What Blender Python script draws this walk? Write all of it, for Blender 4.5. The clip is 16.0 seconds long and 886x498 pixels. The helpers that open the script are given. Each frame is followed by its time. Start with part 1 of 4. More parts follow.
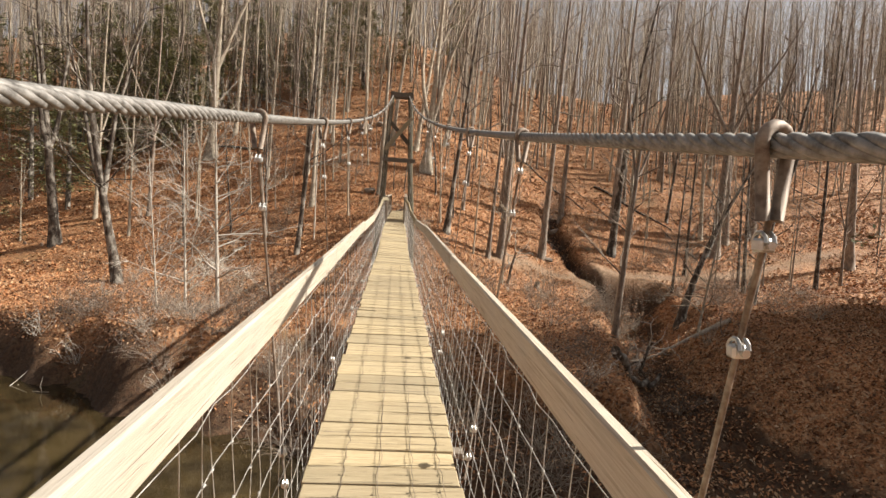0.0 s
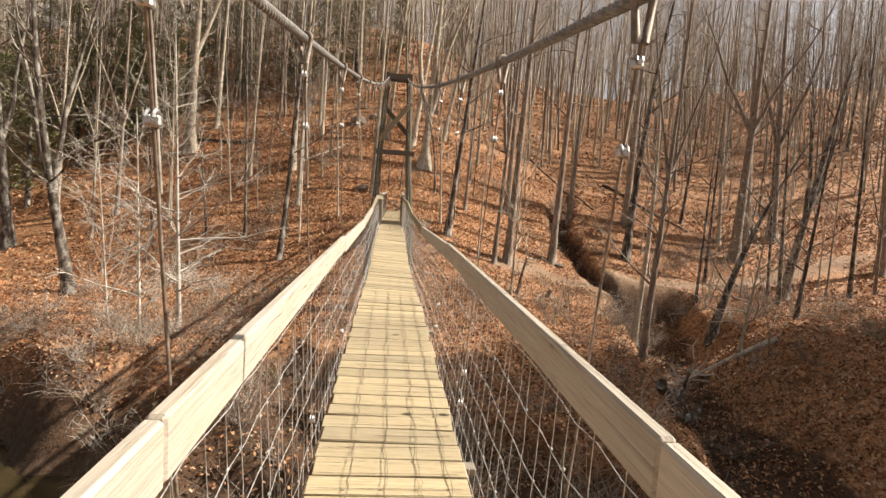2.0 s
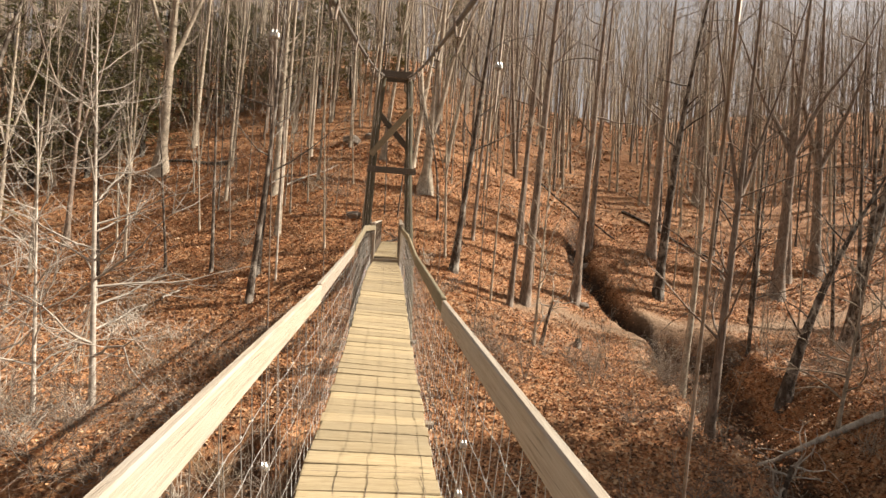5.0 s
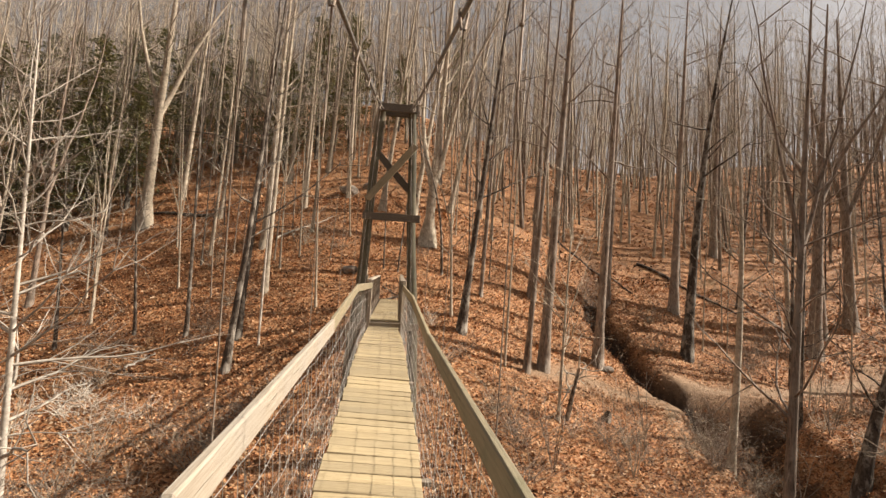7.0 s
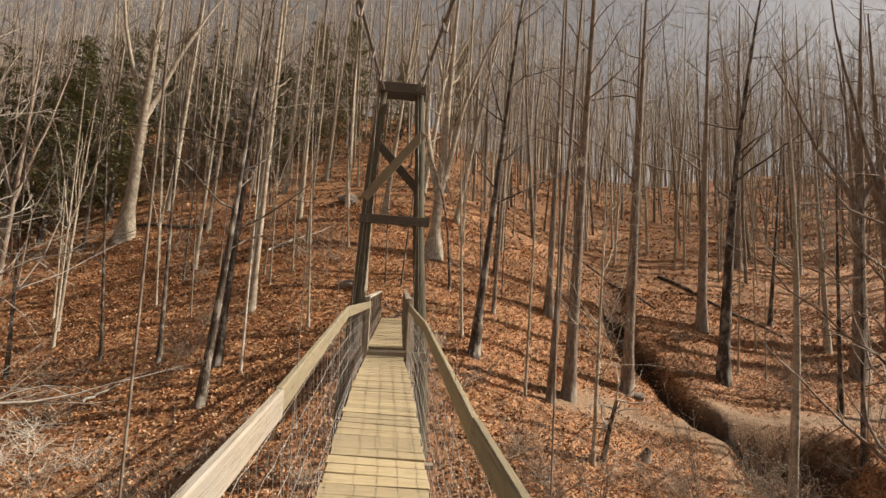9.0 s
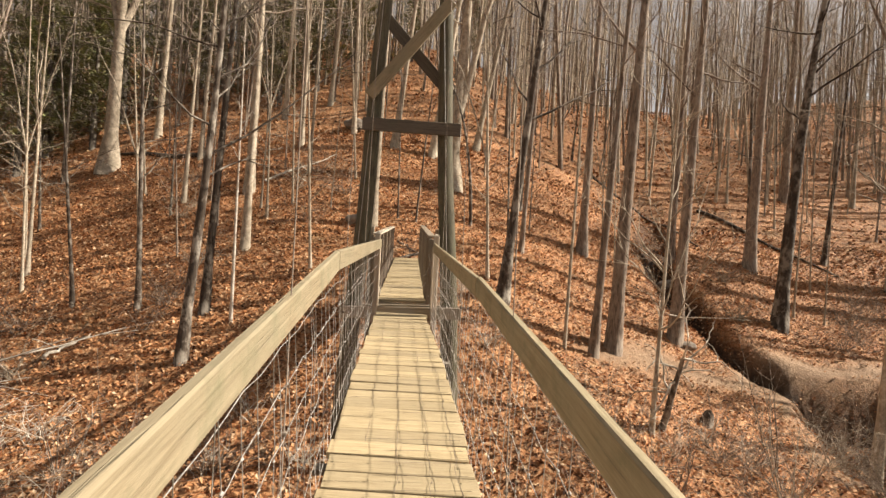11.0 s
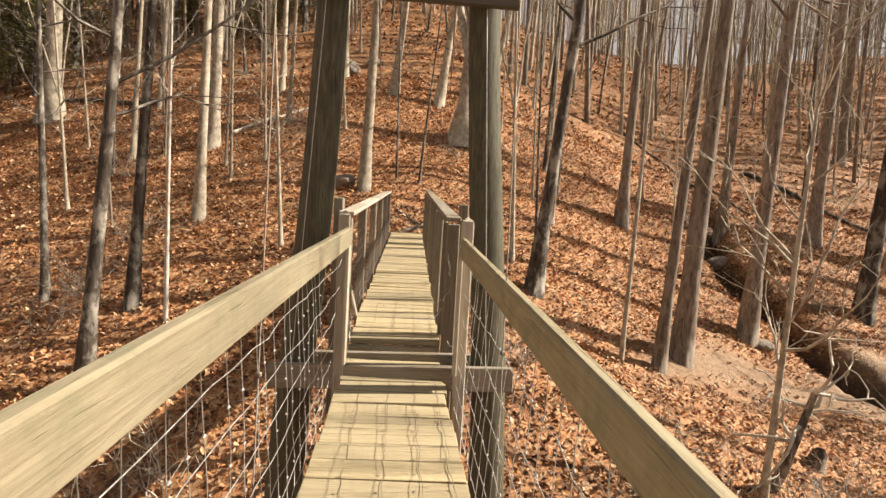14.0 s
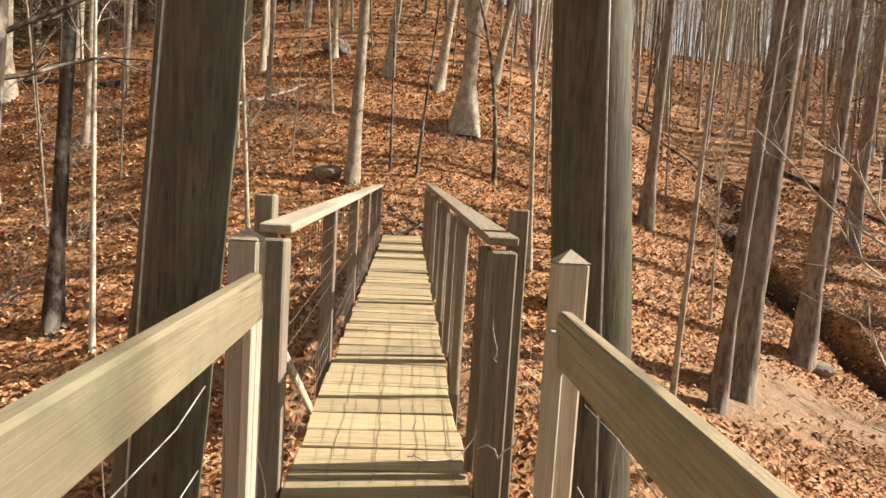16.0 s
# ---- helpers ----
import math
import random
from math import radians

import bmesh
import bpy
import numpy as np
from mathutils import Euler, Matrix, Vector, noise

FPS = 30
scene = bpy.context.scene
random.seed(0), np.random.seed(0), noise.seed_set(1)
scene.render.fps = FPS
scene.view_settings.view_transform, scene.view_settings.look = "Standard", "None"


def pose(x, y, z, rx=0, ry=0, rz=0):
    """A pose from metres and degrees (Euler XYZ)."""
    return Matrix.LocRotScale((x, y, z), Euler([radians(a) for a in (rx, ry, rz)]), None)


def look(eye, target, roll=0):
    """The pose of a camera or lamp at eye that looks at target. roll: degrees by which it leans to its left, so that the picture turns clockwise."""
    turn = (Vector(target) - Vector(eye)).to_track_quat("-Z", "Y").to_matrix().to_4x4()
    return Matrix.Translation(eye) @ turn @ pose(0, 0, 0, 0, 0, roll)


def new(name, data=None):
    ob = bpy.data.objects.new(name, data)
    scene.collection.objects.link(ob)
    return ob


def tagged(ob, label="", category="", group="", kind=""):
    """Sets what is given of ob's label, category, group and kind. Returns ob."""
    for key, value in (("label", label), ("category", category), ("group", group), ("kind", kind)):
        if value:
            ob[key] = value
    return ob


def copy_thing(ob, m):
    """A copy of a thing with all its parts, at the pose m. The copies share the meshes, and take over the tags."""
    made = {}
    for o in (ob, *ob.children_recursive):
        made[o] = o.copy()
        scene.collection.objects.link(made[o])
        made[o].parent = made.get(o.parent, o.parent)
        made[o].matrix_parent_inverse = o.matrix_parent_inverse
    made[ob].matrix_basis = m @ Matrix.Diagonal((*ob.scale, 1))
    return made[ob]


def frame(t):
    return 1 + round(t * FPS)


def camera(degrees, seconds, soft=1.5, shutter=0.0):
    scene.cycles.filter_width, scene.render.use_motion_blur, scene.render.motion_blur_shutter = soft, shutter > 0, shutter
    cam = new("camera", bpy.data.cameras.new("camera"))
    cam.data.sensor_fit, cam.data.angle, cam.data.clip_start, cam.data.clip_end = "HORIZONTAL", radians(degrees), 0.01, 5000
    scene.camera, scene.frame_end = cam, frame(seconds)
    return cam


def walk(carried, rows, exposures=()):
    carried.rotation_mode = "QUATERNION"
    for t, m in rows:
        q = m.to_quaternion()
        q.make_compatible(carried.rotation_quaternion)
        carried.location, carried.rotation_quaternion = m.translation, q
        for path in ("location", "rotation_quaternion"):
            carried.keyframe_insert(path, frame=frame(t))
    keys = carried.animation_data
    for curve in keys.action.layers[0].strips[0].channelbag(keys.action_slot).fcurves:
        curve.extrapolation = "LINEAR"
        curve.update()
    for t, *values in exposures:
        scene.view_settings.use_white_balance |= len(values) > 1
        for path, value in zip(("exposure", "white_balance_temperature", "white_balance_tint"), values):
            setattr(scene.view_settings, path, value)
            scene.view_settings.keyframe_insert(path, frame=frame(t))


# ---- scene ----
cam = camera(80.0, 16.0)
PATH = [
    (0, (-1.447, -2.272, 0.296), (-1.338, -0.277, 0.206), 3.3),
    (0.5, (-1.453, -1.371, 0.338), (-1.344, 0.624, 0.243), 3.4),
    (1, (-1.501, -0.5, 0.387), (-1.381, 1.494, 0.285), 3.5),
    (1.5, (-1.577, 0.355, 0.424), (-1.452, 2.348, 0.325), 3.6),
    (2, (-1.658, 1.192, 0.452), (-1.526, 3.186, 0.358), 3.5),
    (2.5, (-1.685, 2.021, 0.492), (-1.548, 4.014, 0.402), 3.5),
    (3, (-1.68, 2.864, 0.534), (-1.542, 4.858, 0.448), 3.5),
    (5.3, (-1.766, 6.558, 0.812), (-1.631, 8.554, 0.834), 3.5),
    (5.5, (-1.769, 6.87, 0.822), (-1.636, 8.865, 0.856), 3.4),
    (6, (-1.796, 7.563, 0.863), (-1.663, 9.556, 0.966), 3.5),
    (6.5, (-1.831, 8.216, 0.914), (-1.703, 10.204, 1.089), 3.3),
    (7, (-1.851, 8.856, 0.993), (-1.727, 10.842, 1.2), 3.1),
    (7.5, (-1.876, 9.463, 1.05), (-1.756, 11.445, 1.289), 3.2),
    (8, (-1.889, 10.114, 1.096), (-1.772, 12.092, 1.365), 3.0),
    (8.5, (-1.936, 10.799, 1.145), (-1.825, 12.776, 1.428), 2.9),
    (9, (-1.968, 11.581, 1.175), (-1.854, 13.561, 1.434), 2.8),
    (9.5, (-2.009, 12.418, 1.151), (-1.915, 14.408, 1.326), 3.1),
    (10, (-2.071, 13.192, 1.139), (-1.985, 15.188, 1.242), 3.1),
    (10.2, (-2.108, 13.494, 1.147), (-2.017, 15.49, 1.235), 2.8),
    (12.3, (-2.212, 16.744, 1.499), (-2.137, 18.741, 1.418), 3.1),
    (12.5, (-2.226, 17.027, 1.503), (-2.15, 19.023, 1.417), 3.2),
    (13, (-2.26, 17.676, 1.532), (-2.181, 19.672, 1.432), 3.4),
    (13.5, (-2.25, 18.372, 1.569), (-2.166, 20.367, 1.452), 3.1),
    (14, (-2.276, 19.071, 1.589), (-2.19, 21.065, 1.46), 3.2),
    (14.5, (-2.25, 19.75, 1.591), (-2.159, 21.743, 1.45), 3.4),
    (15, (-2.308, 20.374, 1.63), (-2.217, 22.367, 1.489), 3.4),
    (15.5, (-2.324, 21.005, 1.662), (-2.222, 22.998, 1.518), 3.7),
    (16, (-2.362, 21.529, 1.671), (-2.255, 23.52, 1.523), 3.5),
]
walk(cam, [(t, look(eye, target, roll)) for t, eye, target, roll in PATH], [(0, 0.92, 6600, 11), (3, 1.0, 6800, 12), (5.5, 0.85, 7100, 14), (7.2, 0.78, 7100, 14), (8.6, 0.46, 7000, 13), (10, 0.72, 7200, 14), (12.5, 1.05, 7100, 11), (16, 1.05, 7000, 11)])


# ---- the lie of the land ----
def soft(v, k):
    """A smooth ramp: 0 below zero, v above it."""
    return k * np.logaddexp(0.0, v / k)


def bump01(v):
    return 0.5 + 0.5 * np.tanh(0.5 * np.asarray(v, float))


def line_gap(x, y, pts):
    """Distance from (x, y) to a bent line, and the share of the way along it."""
    best = np.full(np.shape(x), 1e9)
    for (ax, ay), (bx, by) in zip(pts, pts[1:]):
        dx, dy = bx - ax, by - ay
        u = np.clip(((x - ax) * dx + (y - ay) * dy) / (dx * dx + dy * dy), 0, 1)
        best = np.minimum(best, np.hypot(x - ax - u * dx, y - ay - u * dy))
    return best


CREEK = [(-60, 24), (-24, 18.5), (-12, 12.5), (-4, 8.0), (2, 4.5), (9, 2.0), (60, -6)]
GULLY = [(16, 58), (11.5, 46), (9.2, 39.5), (9.6, 36), (10.6, 33.6), (11.5, 32.5), (12.2, 31.6)]
FOOTPATH = [(3.4, 30.6), (6.2, 32.2), (8.9, 32.3), (11.9, 34.4), (14.4, 34.3), (17, 34.9), (22, 37), (34, 40)]
# floor of the ravine below the gully: along y, its middle, its depth and the half width of its bed
RAVINE_Y = (4, 9, 13, 18.5, 23.5, 28, 31.6, 33.2, 34.2)
RAVINE_X = (7.4, 7.5, 7.7, 8.5, 9.7, 11.4, 12.6, 13.5, 13.7)
RAVINE_Z = (-6.6, -6.4, -6.3, -6.2, -6.0, -5.7, -5.4, -5.0, -1.8)
RAVINE_W = (4.0, 2.6, 1.3, 0.6, 0.7, 0.9, 1.3, 1.9, 2.1)


# the terrace's edge above the creek, with the washed-out bay that the bridge crosses
EDGE_X = (-30, -16, -10.5, -8, -6, -4, -1.8, 0.2, 2.4, 5.0, 7.0)
EDGE_Y = (22, 17.4, 14.8, 16.6, 19.0, 19.4, 16.8, 14.4, 12.8, 10.6, 6.0)


def bay(x, y):
    """Share of the washed-out bank: 1 below the terrace's edge, 0 on it."""
    e = np.interp(x, EDGE_X, EDGE_Y) + 0.4 * np.sin(x * 1.9) + 0.2 * np.sin(x * 4.7 + 1)
    return bump01((e - y) / 0.16) * bump01((y - 2) / 0.5) * bump01((6.0 - x) / 0.4) * bump01((x + 22) / 2.0)


def gully_gap(x, y):
    """Distance from the gully's rim: below zero inside it."""
    wobble = 0.26 * np.sin(y * 1.35 + 0.6) + 0.2 * np.sin(y * 2.9 + x) + 0.12 * np.sin(y * 6.1 - x * 2.3)
    return line_gap(x, y, GULLY) - 0.8 - wobble * 0.6


def ravine_z(x, y):
    """The ravine's own surface: a steep bank towards the bridge, a long leafy slope on the other side."""
    d = x - np.interp(y, RAVINE_Y, RAVINE_X) + 0.3 * np.sin(y * 0.9 + 1.0) + 0.16 * np.sin(y * 2.3) + 0.08 * np.sin(y * 5.3 + x)
    w = np.interp(y, RAVINE_Y, RAVINE_W)
    steep = 0.68 + 0.55 * bump01((y - 27.0) / 1.2)
    up = 1.7 * soft(-d - w, 0.12) + steep * soft(d - w, 0.4)
    return np.interp(y, RAVINE_Y, RAVINE_Z) + up + 60 * bump01((y - 34.6) / 0.12) + 60 * bump01((1.0 - y) / 0.3)


def land_z(x, y):
    """The wood's floor as it would lie with no ravine, gully or creek."""
    x, y = np.asarray(x, float), np.asarray(y, float)
    toe = 22.2 + 9.0 * bump01((x - 4.7) / 2.6) + 0.45 * soft(-6.5 - x, 2.0) + 0.24 * soft(x - 10, 2.0)
    rise = 0.45 * soft(y - toe, 1.6) + 0.30 * soft(y - 36, 2.5) * bump01((8 - x) / 3.0) + 0.30 * soft(y - 40, 2.5) * bump01((x - 8) / 3.0)
    top = 46 + 42 * bump01((4 - x) / 10.0)
    hill = top * (1 - np.exp(-rise / top))
    side = 0.30 * soft(x - 20 - 0.2 * y, 3.0) * bump01((y + 30) / 10)
    near = 0.35 * soft(-6 - y, 2.0)
    bank = 0.85 * bump01((x - 11) / 1.6) * bump01((32.5 - y) / 1.5)
    z = -4.0 + hill + side * np.exp(-side / 30) + near * np.exp(-near / 20) + bank
    return z + 0.30 * np.sin(x * 0.31 + 1.3) * np.sin(y * 0.27 + 0.4) + 0.12 * np.sin(x * 0.9 + y * 0.5) * np.sin(y * 1.1 - x * 0.4)


def ground_z(x, y):
    """Height of the wood's floor."""
    x, y = np.asarray(x, float), np.asarray(y, float)
    z = land_z(x, y)
    cut = 1.5 * bump01(-gully_gap(x, y) / 0.16) * bump01((44 - y) / 2.5) * bump01((y - 32.4) / 0.3)
    z = z - cut
    z = z - soft(z - ravine_z(x, y), 0.07)
    z = z - 1.25 * bay(x, y)
    c = line_gap(x, y, CREEK)
    bed = bump01((3.3 - c + 0.4 * np.sin(x * 0.8) + 0.25 * np.sin(x * 2.1 + y)) / 0.45)
    return z * (1 - bed) + np.minimum(z, -6.5 + 0.1 * np.sin(x * 3) * np.sin(y * 2.6)) * bed

# ---- world, sun, exposure ----
SUN_FROM = Vector((0.82, 0.08, 0.64)).normalized()
world = bpy.data.worlds.new("sky")
scene.world = world
world.use_nodes = True
wn = world.node_tree
sky = wn.nodes.new("ShaderNodeTexSky")
sky.sky_type, sky.sun_disc = "NISHITA", False
sky.sun_elevation = math.asin(SUN_FROM.z)
sky.sun_rotation = math.atan2(SUN_FROM.x, SUN_FROM.y)
sky.dust_density, sky.air_density = 2.5, 1.0
veil = wn.nodes.new("ShaderNodeHueSaturation")
veil.inputs["Saturation"].default_value = 0.15
wn.links.new(sky.outputs[0], veil.inputs["Color"])
wn.links.new(veil.outputs[0], wn.nodes["Background"].inputs[0])
wn.nodes["Background"].inputs[1].default_value = 0.058
sun = new("sun", bpy.data.lights.new("sun", "SUN"))
sun.data.energy, sun.data.angle, sun.data.color = 5.0, radians(0.6), (1.0, 0.94, 0.84)
sun.matrix_world = look(SUN_FROM * 60, (0, 0, 0))


# ---- materials ----
class Mat:
    """A small builder of procedural materials."""

    def __init__(self, name, rough=0.8, metal=0.0, spec=0.3):
        self.m = bpy.data.materials.new(name)
        self.m.use_nodes = True
        self.t = self.m.node_tree
        self.b = self.t.nodes["Principled BSDF"]
        self.b.inputs["Roughness"].default_value = rough
        self.b.inputs["Metallic"].default_value = metal
        self.b.inputs["Specular IOR Level"].default_value = spec

    def node(self, kind, **sockets):
        n = self.t.nodes.new(kind)
        for k, v in sockets.items():
            self.put(n, k.replace("_", " "), v)
        return n

    def put(self, n, key, v):
        s = n.inputs[int(key)] if key.isdigit() else n.inputs[key]
        if isinstance(v, bpy.types.NodeSocket):
            self.t.links.new(v, s)
        else:
            s.default_value = v

    def coords(self, scale=(1, 1, 1), kind="Object", turn=(0, 0, 0)):
        c = self.node("ShaderNodeTexCoord")
        mp = self.node("ShaderNodeMapping", Vector=c.outputs[kind], Scale=scale, Rotation=turn)
        return mp.outputs[0]

    def world(self, scale=(1, 1, 1)):
        g = self.node("ShaderNodeNewGeometry")
        return self.node("ShaderNodeMapping", Vector=g.outputs["Position"], Scale=scale).outputs[0]

    def noise(self, vec, scale, detail=4.0, rough=0.55, distort=0.0):
        n = self.node("ShaderNodeTexNoise", Vector=vec, Scale=scale, Detail=detail, Roughness=rough, Distortion=distort)
        return n.outputs["Fac"]

    def ramp(self, fac, *stops):
        r = self.node("ShaderNodeValToRGB", Fac=fac)
        e = r.color_ramp.elements
        while len(e) < len(stops):
            e.new(0.5)
        for el, (p, c) in zip(e, stops):
            el.position, el.color = p, (*c, 1) if len(c) == 3 else c
        return r.outputs[0]

    def mix(self, fac, a, b, mode="MIX"):
        n = self.t.nodes.new("ShaderNodeMix")
        n.data_type, n.blend_type = "RGBA", mode
        for s, v in ((n.inputs[0], fac), (n.inputs[6], a), (n.inputs[7], b)):
            if isinstance(v, bpy.types.NodeSocket):
                self.t.links.new(v, s)
            else:
                s.default_value = v if isinstance(v, (int, float)) else (*v, 1)
        return n.outputs[2]

    def math(self, op, a, b=0.0):
        n = self.t.nodes.new("ShaderNodeMath")
        n.operation = op
        for s, v in zip(n.inputs, (a, b)):
            if isinstance(v, bpy.types.NodeSocket):
                self.t.links.new(v, s)
            else:
                s.default_value = v
        return n.outputs[0]

    def random(self):
        return self.node("ShaderNodeObjectInfo").outputs["Random"]

    def finish(self, colour, height=None, bump=0.3, dist=0.01):
        self.put(self.b, "Base Color", colour)
        if height is not None:
            n = self.node("ShaderNodeBump", Strength=bump, Distance=dist, Height=height)
            self.put(self.b, "Normal", n.outputs[0])
        return self.m


def wood(name, dark, mid, light, grain=(3, 60, 60), wear=(0.25, 0.24, 0.22), worn=0.5, moss=0.0, rough=0.75):
    """Sawn or weathered timber: grain along the piece's local x, knots, grey weathering."""
    m = Mat(name, rough)
    v = m.coords(grain)
    shift = m.node("ShaderNodeVectorMath", **{"0": v, "1": m.node("ShaderNodeCombineXYZ", X=m.math("MULTIPLY", m.random(), 37.0), Y=m.math("MULTIPLY", m.random(), 91.0)).outputs[0]}).outputs[0]
    g = m.noise(shift, 1.0, 7, 0.7, 1.2)
    fine = m.noise(shift, 3.7, 4, 0.65, 0.3)
    c = m.ramp(g, (0.30, dark), (0.5, mid), (0.70, light))
    c = m.mix(0.45, c, m.ramp(fine, (0.32, dark), (0.68, light)))
    crack = m.ramp(m.noise(shift, 1.9, 3, 0.5, 0.8), (0.30, (1, 1, 1)), (0.36, (0, 0, 0)))
    c = m.mix(m.math("MULTIPLY", crack, 0.55), c, tuple(v * 0.35 for v in dark))
    knot = m.node("ShaderNodeTexVoronoi", Vector=m.coords((2.2, 7, 7)), Scale=1.0)
    c = m.mix(m.math("MULTIPLY", m.ramp(knot.outputs["Distance"], (0.04, (1, 1, 1)), (0.11, (0, 0, 0))), 0.6), c, dark)
    big = m.noise(m.world((1, 1, 1)), 1.7, 4, 0.6)
    c = m.mix(m.math("MULTIPLY", m.ramp(big, (0.4, (0, 0, 0)), (0.75, (1, 1, 1))), worn), c, wear)
    tone = m.ramp(m.random(), (0.0, (0.74, 0.74, 0.74)), (1.0, (1.08, 1.06, 1.02)))
    c = m.mix(1.0, c, tone, "MULTIPLY")
    if moss:
        s = m.noise(m.world((1, 1, 1)), 6.0, 5, 0.7)
        c = m.mix(m.math("MULTIPLY", m.ramp(s, (0.5, (0, 0, 0)), (0.7, (1, 1, 1))), moss), c, (0.12, 0.13, 0.07))
    return m.finish(c, m.math("ADD", g, m.math("MULTIPLY", crack, -0.6)), 0.6, 0.006)


def bark(name, dark, light, patch, amount=0.4, stretch=(9, 9, 1.6), bump=0.9):
    m = Mat(name, 0.9)
    v = m.coords(stretch)
    n = m.noise(v, 1.6, 7, 0.65, 0.8)
    c = m.ramp(n, (0.33, dark), (0.62, light))
    s = m.noise(m.coords((2.5, 2.5, 1.4)), 1.3, 5, 0.65)
    c = m.mix(m.math("MULTIPLY", m.ramp(s, (0.48, (0, 0, 0)), (0.6, (1, 1, 1))), amount), c, patch)
    tone = m.ramp(m.random(), (0.0, (0.72, 0.7, 0.68)), (1.0, (1.12, 1.1, 1.08)))
    return m.finish(m.mix(1.0, c, tone, "MULTIPLY"), n, bump, 0.02)


def leaf_colours(m, fac):
    return m.ramp(fac, (0.0, (0.045, 0.020, 0.011)), (0.22, (0.17, 0.068, 0.030)), (0.42, (0.40, 0.172, 0.070)),
                  (0.65, (0.53, 0.272, 0.128)), (0.86, (0.52, 0.325, 0.18)), (1.0, (0.56, 0.41, 0.27)))


def litter_material():
    """Floor of a beech and oak wood in winter: fallen leaves over dark soil, bare sandy earth where one walks."""
    m = Mat("leaf_litter", 0.8, 0, 0.25)
    p = m.world()
    warp = m.node("ShaderNodeTexNoise", Vector=p, Scale=5.0, Detail=3.0).outputs["Color"]
    q = m.node("ShaderNodeVectorMath", **{"0": p, "1": m.mix(1.0, warp, (0.25, 0.25, 0.25), "MULTIPLY")}).outputs[0]
    cell = m.node("ShaderNodeTexVoronoi", Vector=q, Scale=11.0)
    cell2 = m.node("ShaderNodeTexVoronoi", Vector=q, Scale=19.0)
    one = m.node("ShaderNodeSeparateColor", Color=cell.outputs["Color"]).outputs[0]
    two = m.node("ShaderNodeSeparateColor", Color=cell2.outputs["Color"]).outputs[1]
    c = m.mix(0.45, leaf_colours(m, one), leaf_colours(m, two))
    big = m.noise(p, 0.22, 5, 0.6)
    c = m.mix(1.0, c, m.ramp(big, (0.32, (0.78, 0.74, 0.7)), (0.68, (1.25, 1.2, 1.15))), "MULTIPLY")
    mid = m.noise(p, 1.3, 6, 0.65)
    c = m.mix(m.ramp(mid, (0.5, (0, 0, 0)), (0.72, (0.75, 0.75, 0.75))), c, (0.07, 0.04, 0.026))
    sand = m.node("ShaderNodeAttribute")
    sand.attribute_name = "bare"
    earth = m.ramp(m.noise(p, 7.0, 6, 0.7), (0.3, (0.17, 0.10, 0.06)), (0.7, (0.37, 0.25, 0.155)))
    c = m.mix(sand.outputs["Fac"], c, earth)
    # dark brown: wet soil at the creek, painted shade in gully and ravine
    damp_and_shade = m.node("ShaderNodeAttribute")
    damp_and_shade.attribute_name = "damp_and_shade"
    c = m.mix(damp_and_shade.outputs["Fac"], c, m.ramp(m.noise(p, 9.0, 5, 0.7), (0.3, (0.014, 0.010, 0.007)), (0.7, (0.06, 0.038, 0.024))))
    green = m.noise(p, 0.5, 3, 0.5)
    c = m.mix(m.math("MULTIPLY", m.ramp(green, (0.62, (0, 0, 0)), (0.72, (1, 1, 1))), 0.25), c, (0.08, 0.085, 0.03))
    h = m.math("ADD", m.math("MULTIPLY", one, 0.6), m.noise(p, 14.0, 5, 0.7))
    return m.finish(c, h, 0.9, 0.05)


def leaf_material():
    m = Mat("fallen_leaf", 0.7, 0, 0.3)
    r = m.node("ShaderNodeNewGeometry").outputs["Random Per Island"]
    return m.finish(leaf_colours(m, r))


def evergreen_material():
    m = Mat("evergreen_leaf", 0.6, 0, 0.35)
    r = m.node("ShaderNodeNewGeometry").outputs["Random Per Island"]
    return m.finish(m.ramp(r, (0, (0.085, 0.10, 0.040)), (0.6, (0.19, 0.20, 0.085)), (1, (0.36, 0.33, 0.15))))


def steel(name, c1, c2, rough=0.45, metal=0.85, scale=30):
    m = Mat(name, rough, metal, 0.5)
    n = m.noise(m.coords((1, 1, 1)), scale, 5, 0.65)
    m.put(m.b, "Roughness", m.ramp(n, (0.3, (rough - 0.12,) * 3), (0.7, (rough + 0.2,) * 3)))
    return m.finish(m.ramp(n, (0.35, c1), (0.65, c2)), n, 0.2, 0.002)


def water_material():
    m = Mat("creek_water", 0.06, 0, 0.5)
    p = m.world((1, 1, 1))
    n = m.noise(p, 2.2, 4, 0.55, 0.4)
    c = m.ramp(m.noise(p, 0.8, 5, 0.6), (0.35, (0.018, 0.013, 0.006)), (0.65, (0.06, 0.042, 0.018)))
    return m.finish(c, n, 0.12, 0.03)


def rock_material():
    m = Mat("sandstone", 0.9)
    n = m.noise(m.world((1, 1, 1)), 5, 7, 0.65)
    return m.finish(m.ramp(n, (0.3, (0.10, 0.085, 0.07)), (0.7, (0.33, 0.28, 0.23))), n, 0.8, 0.03)


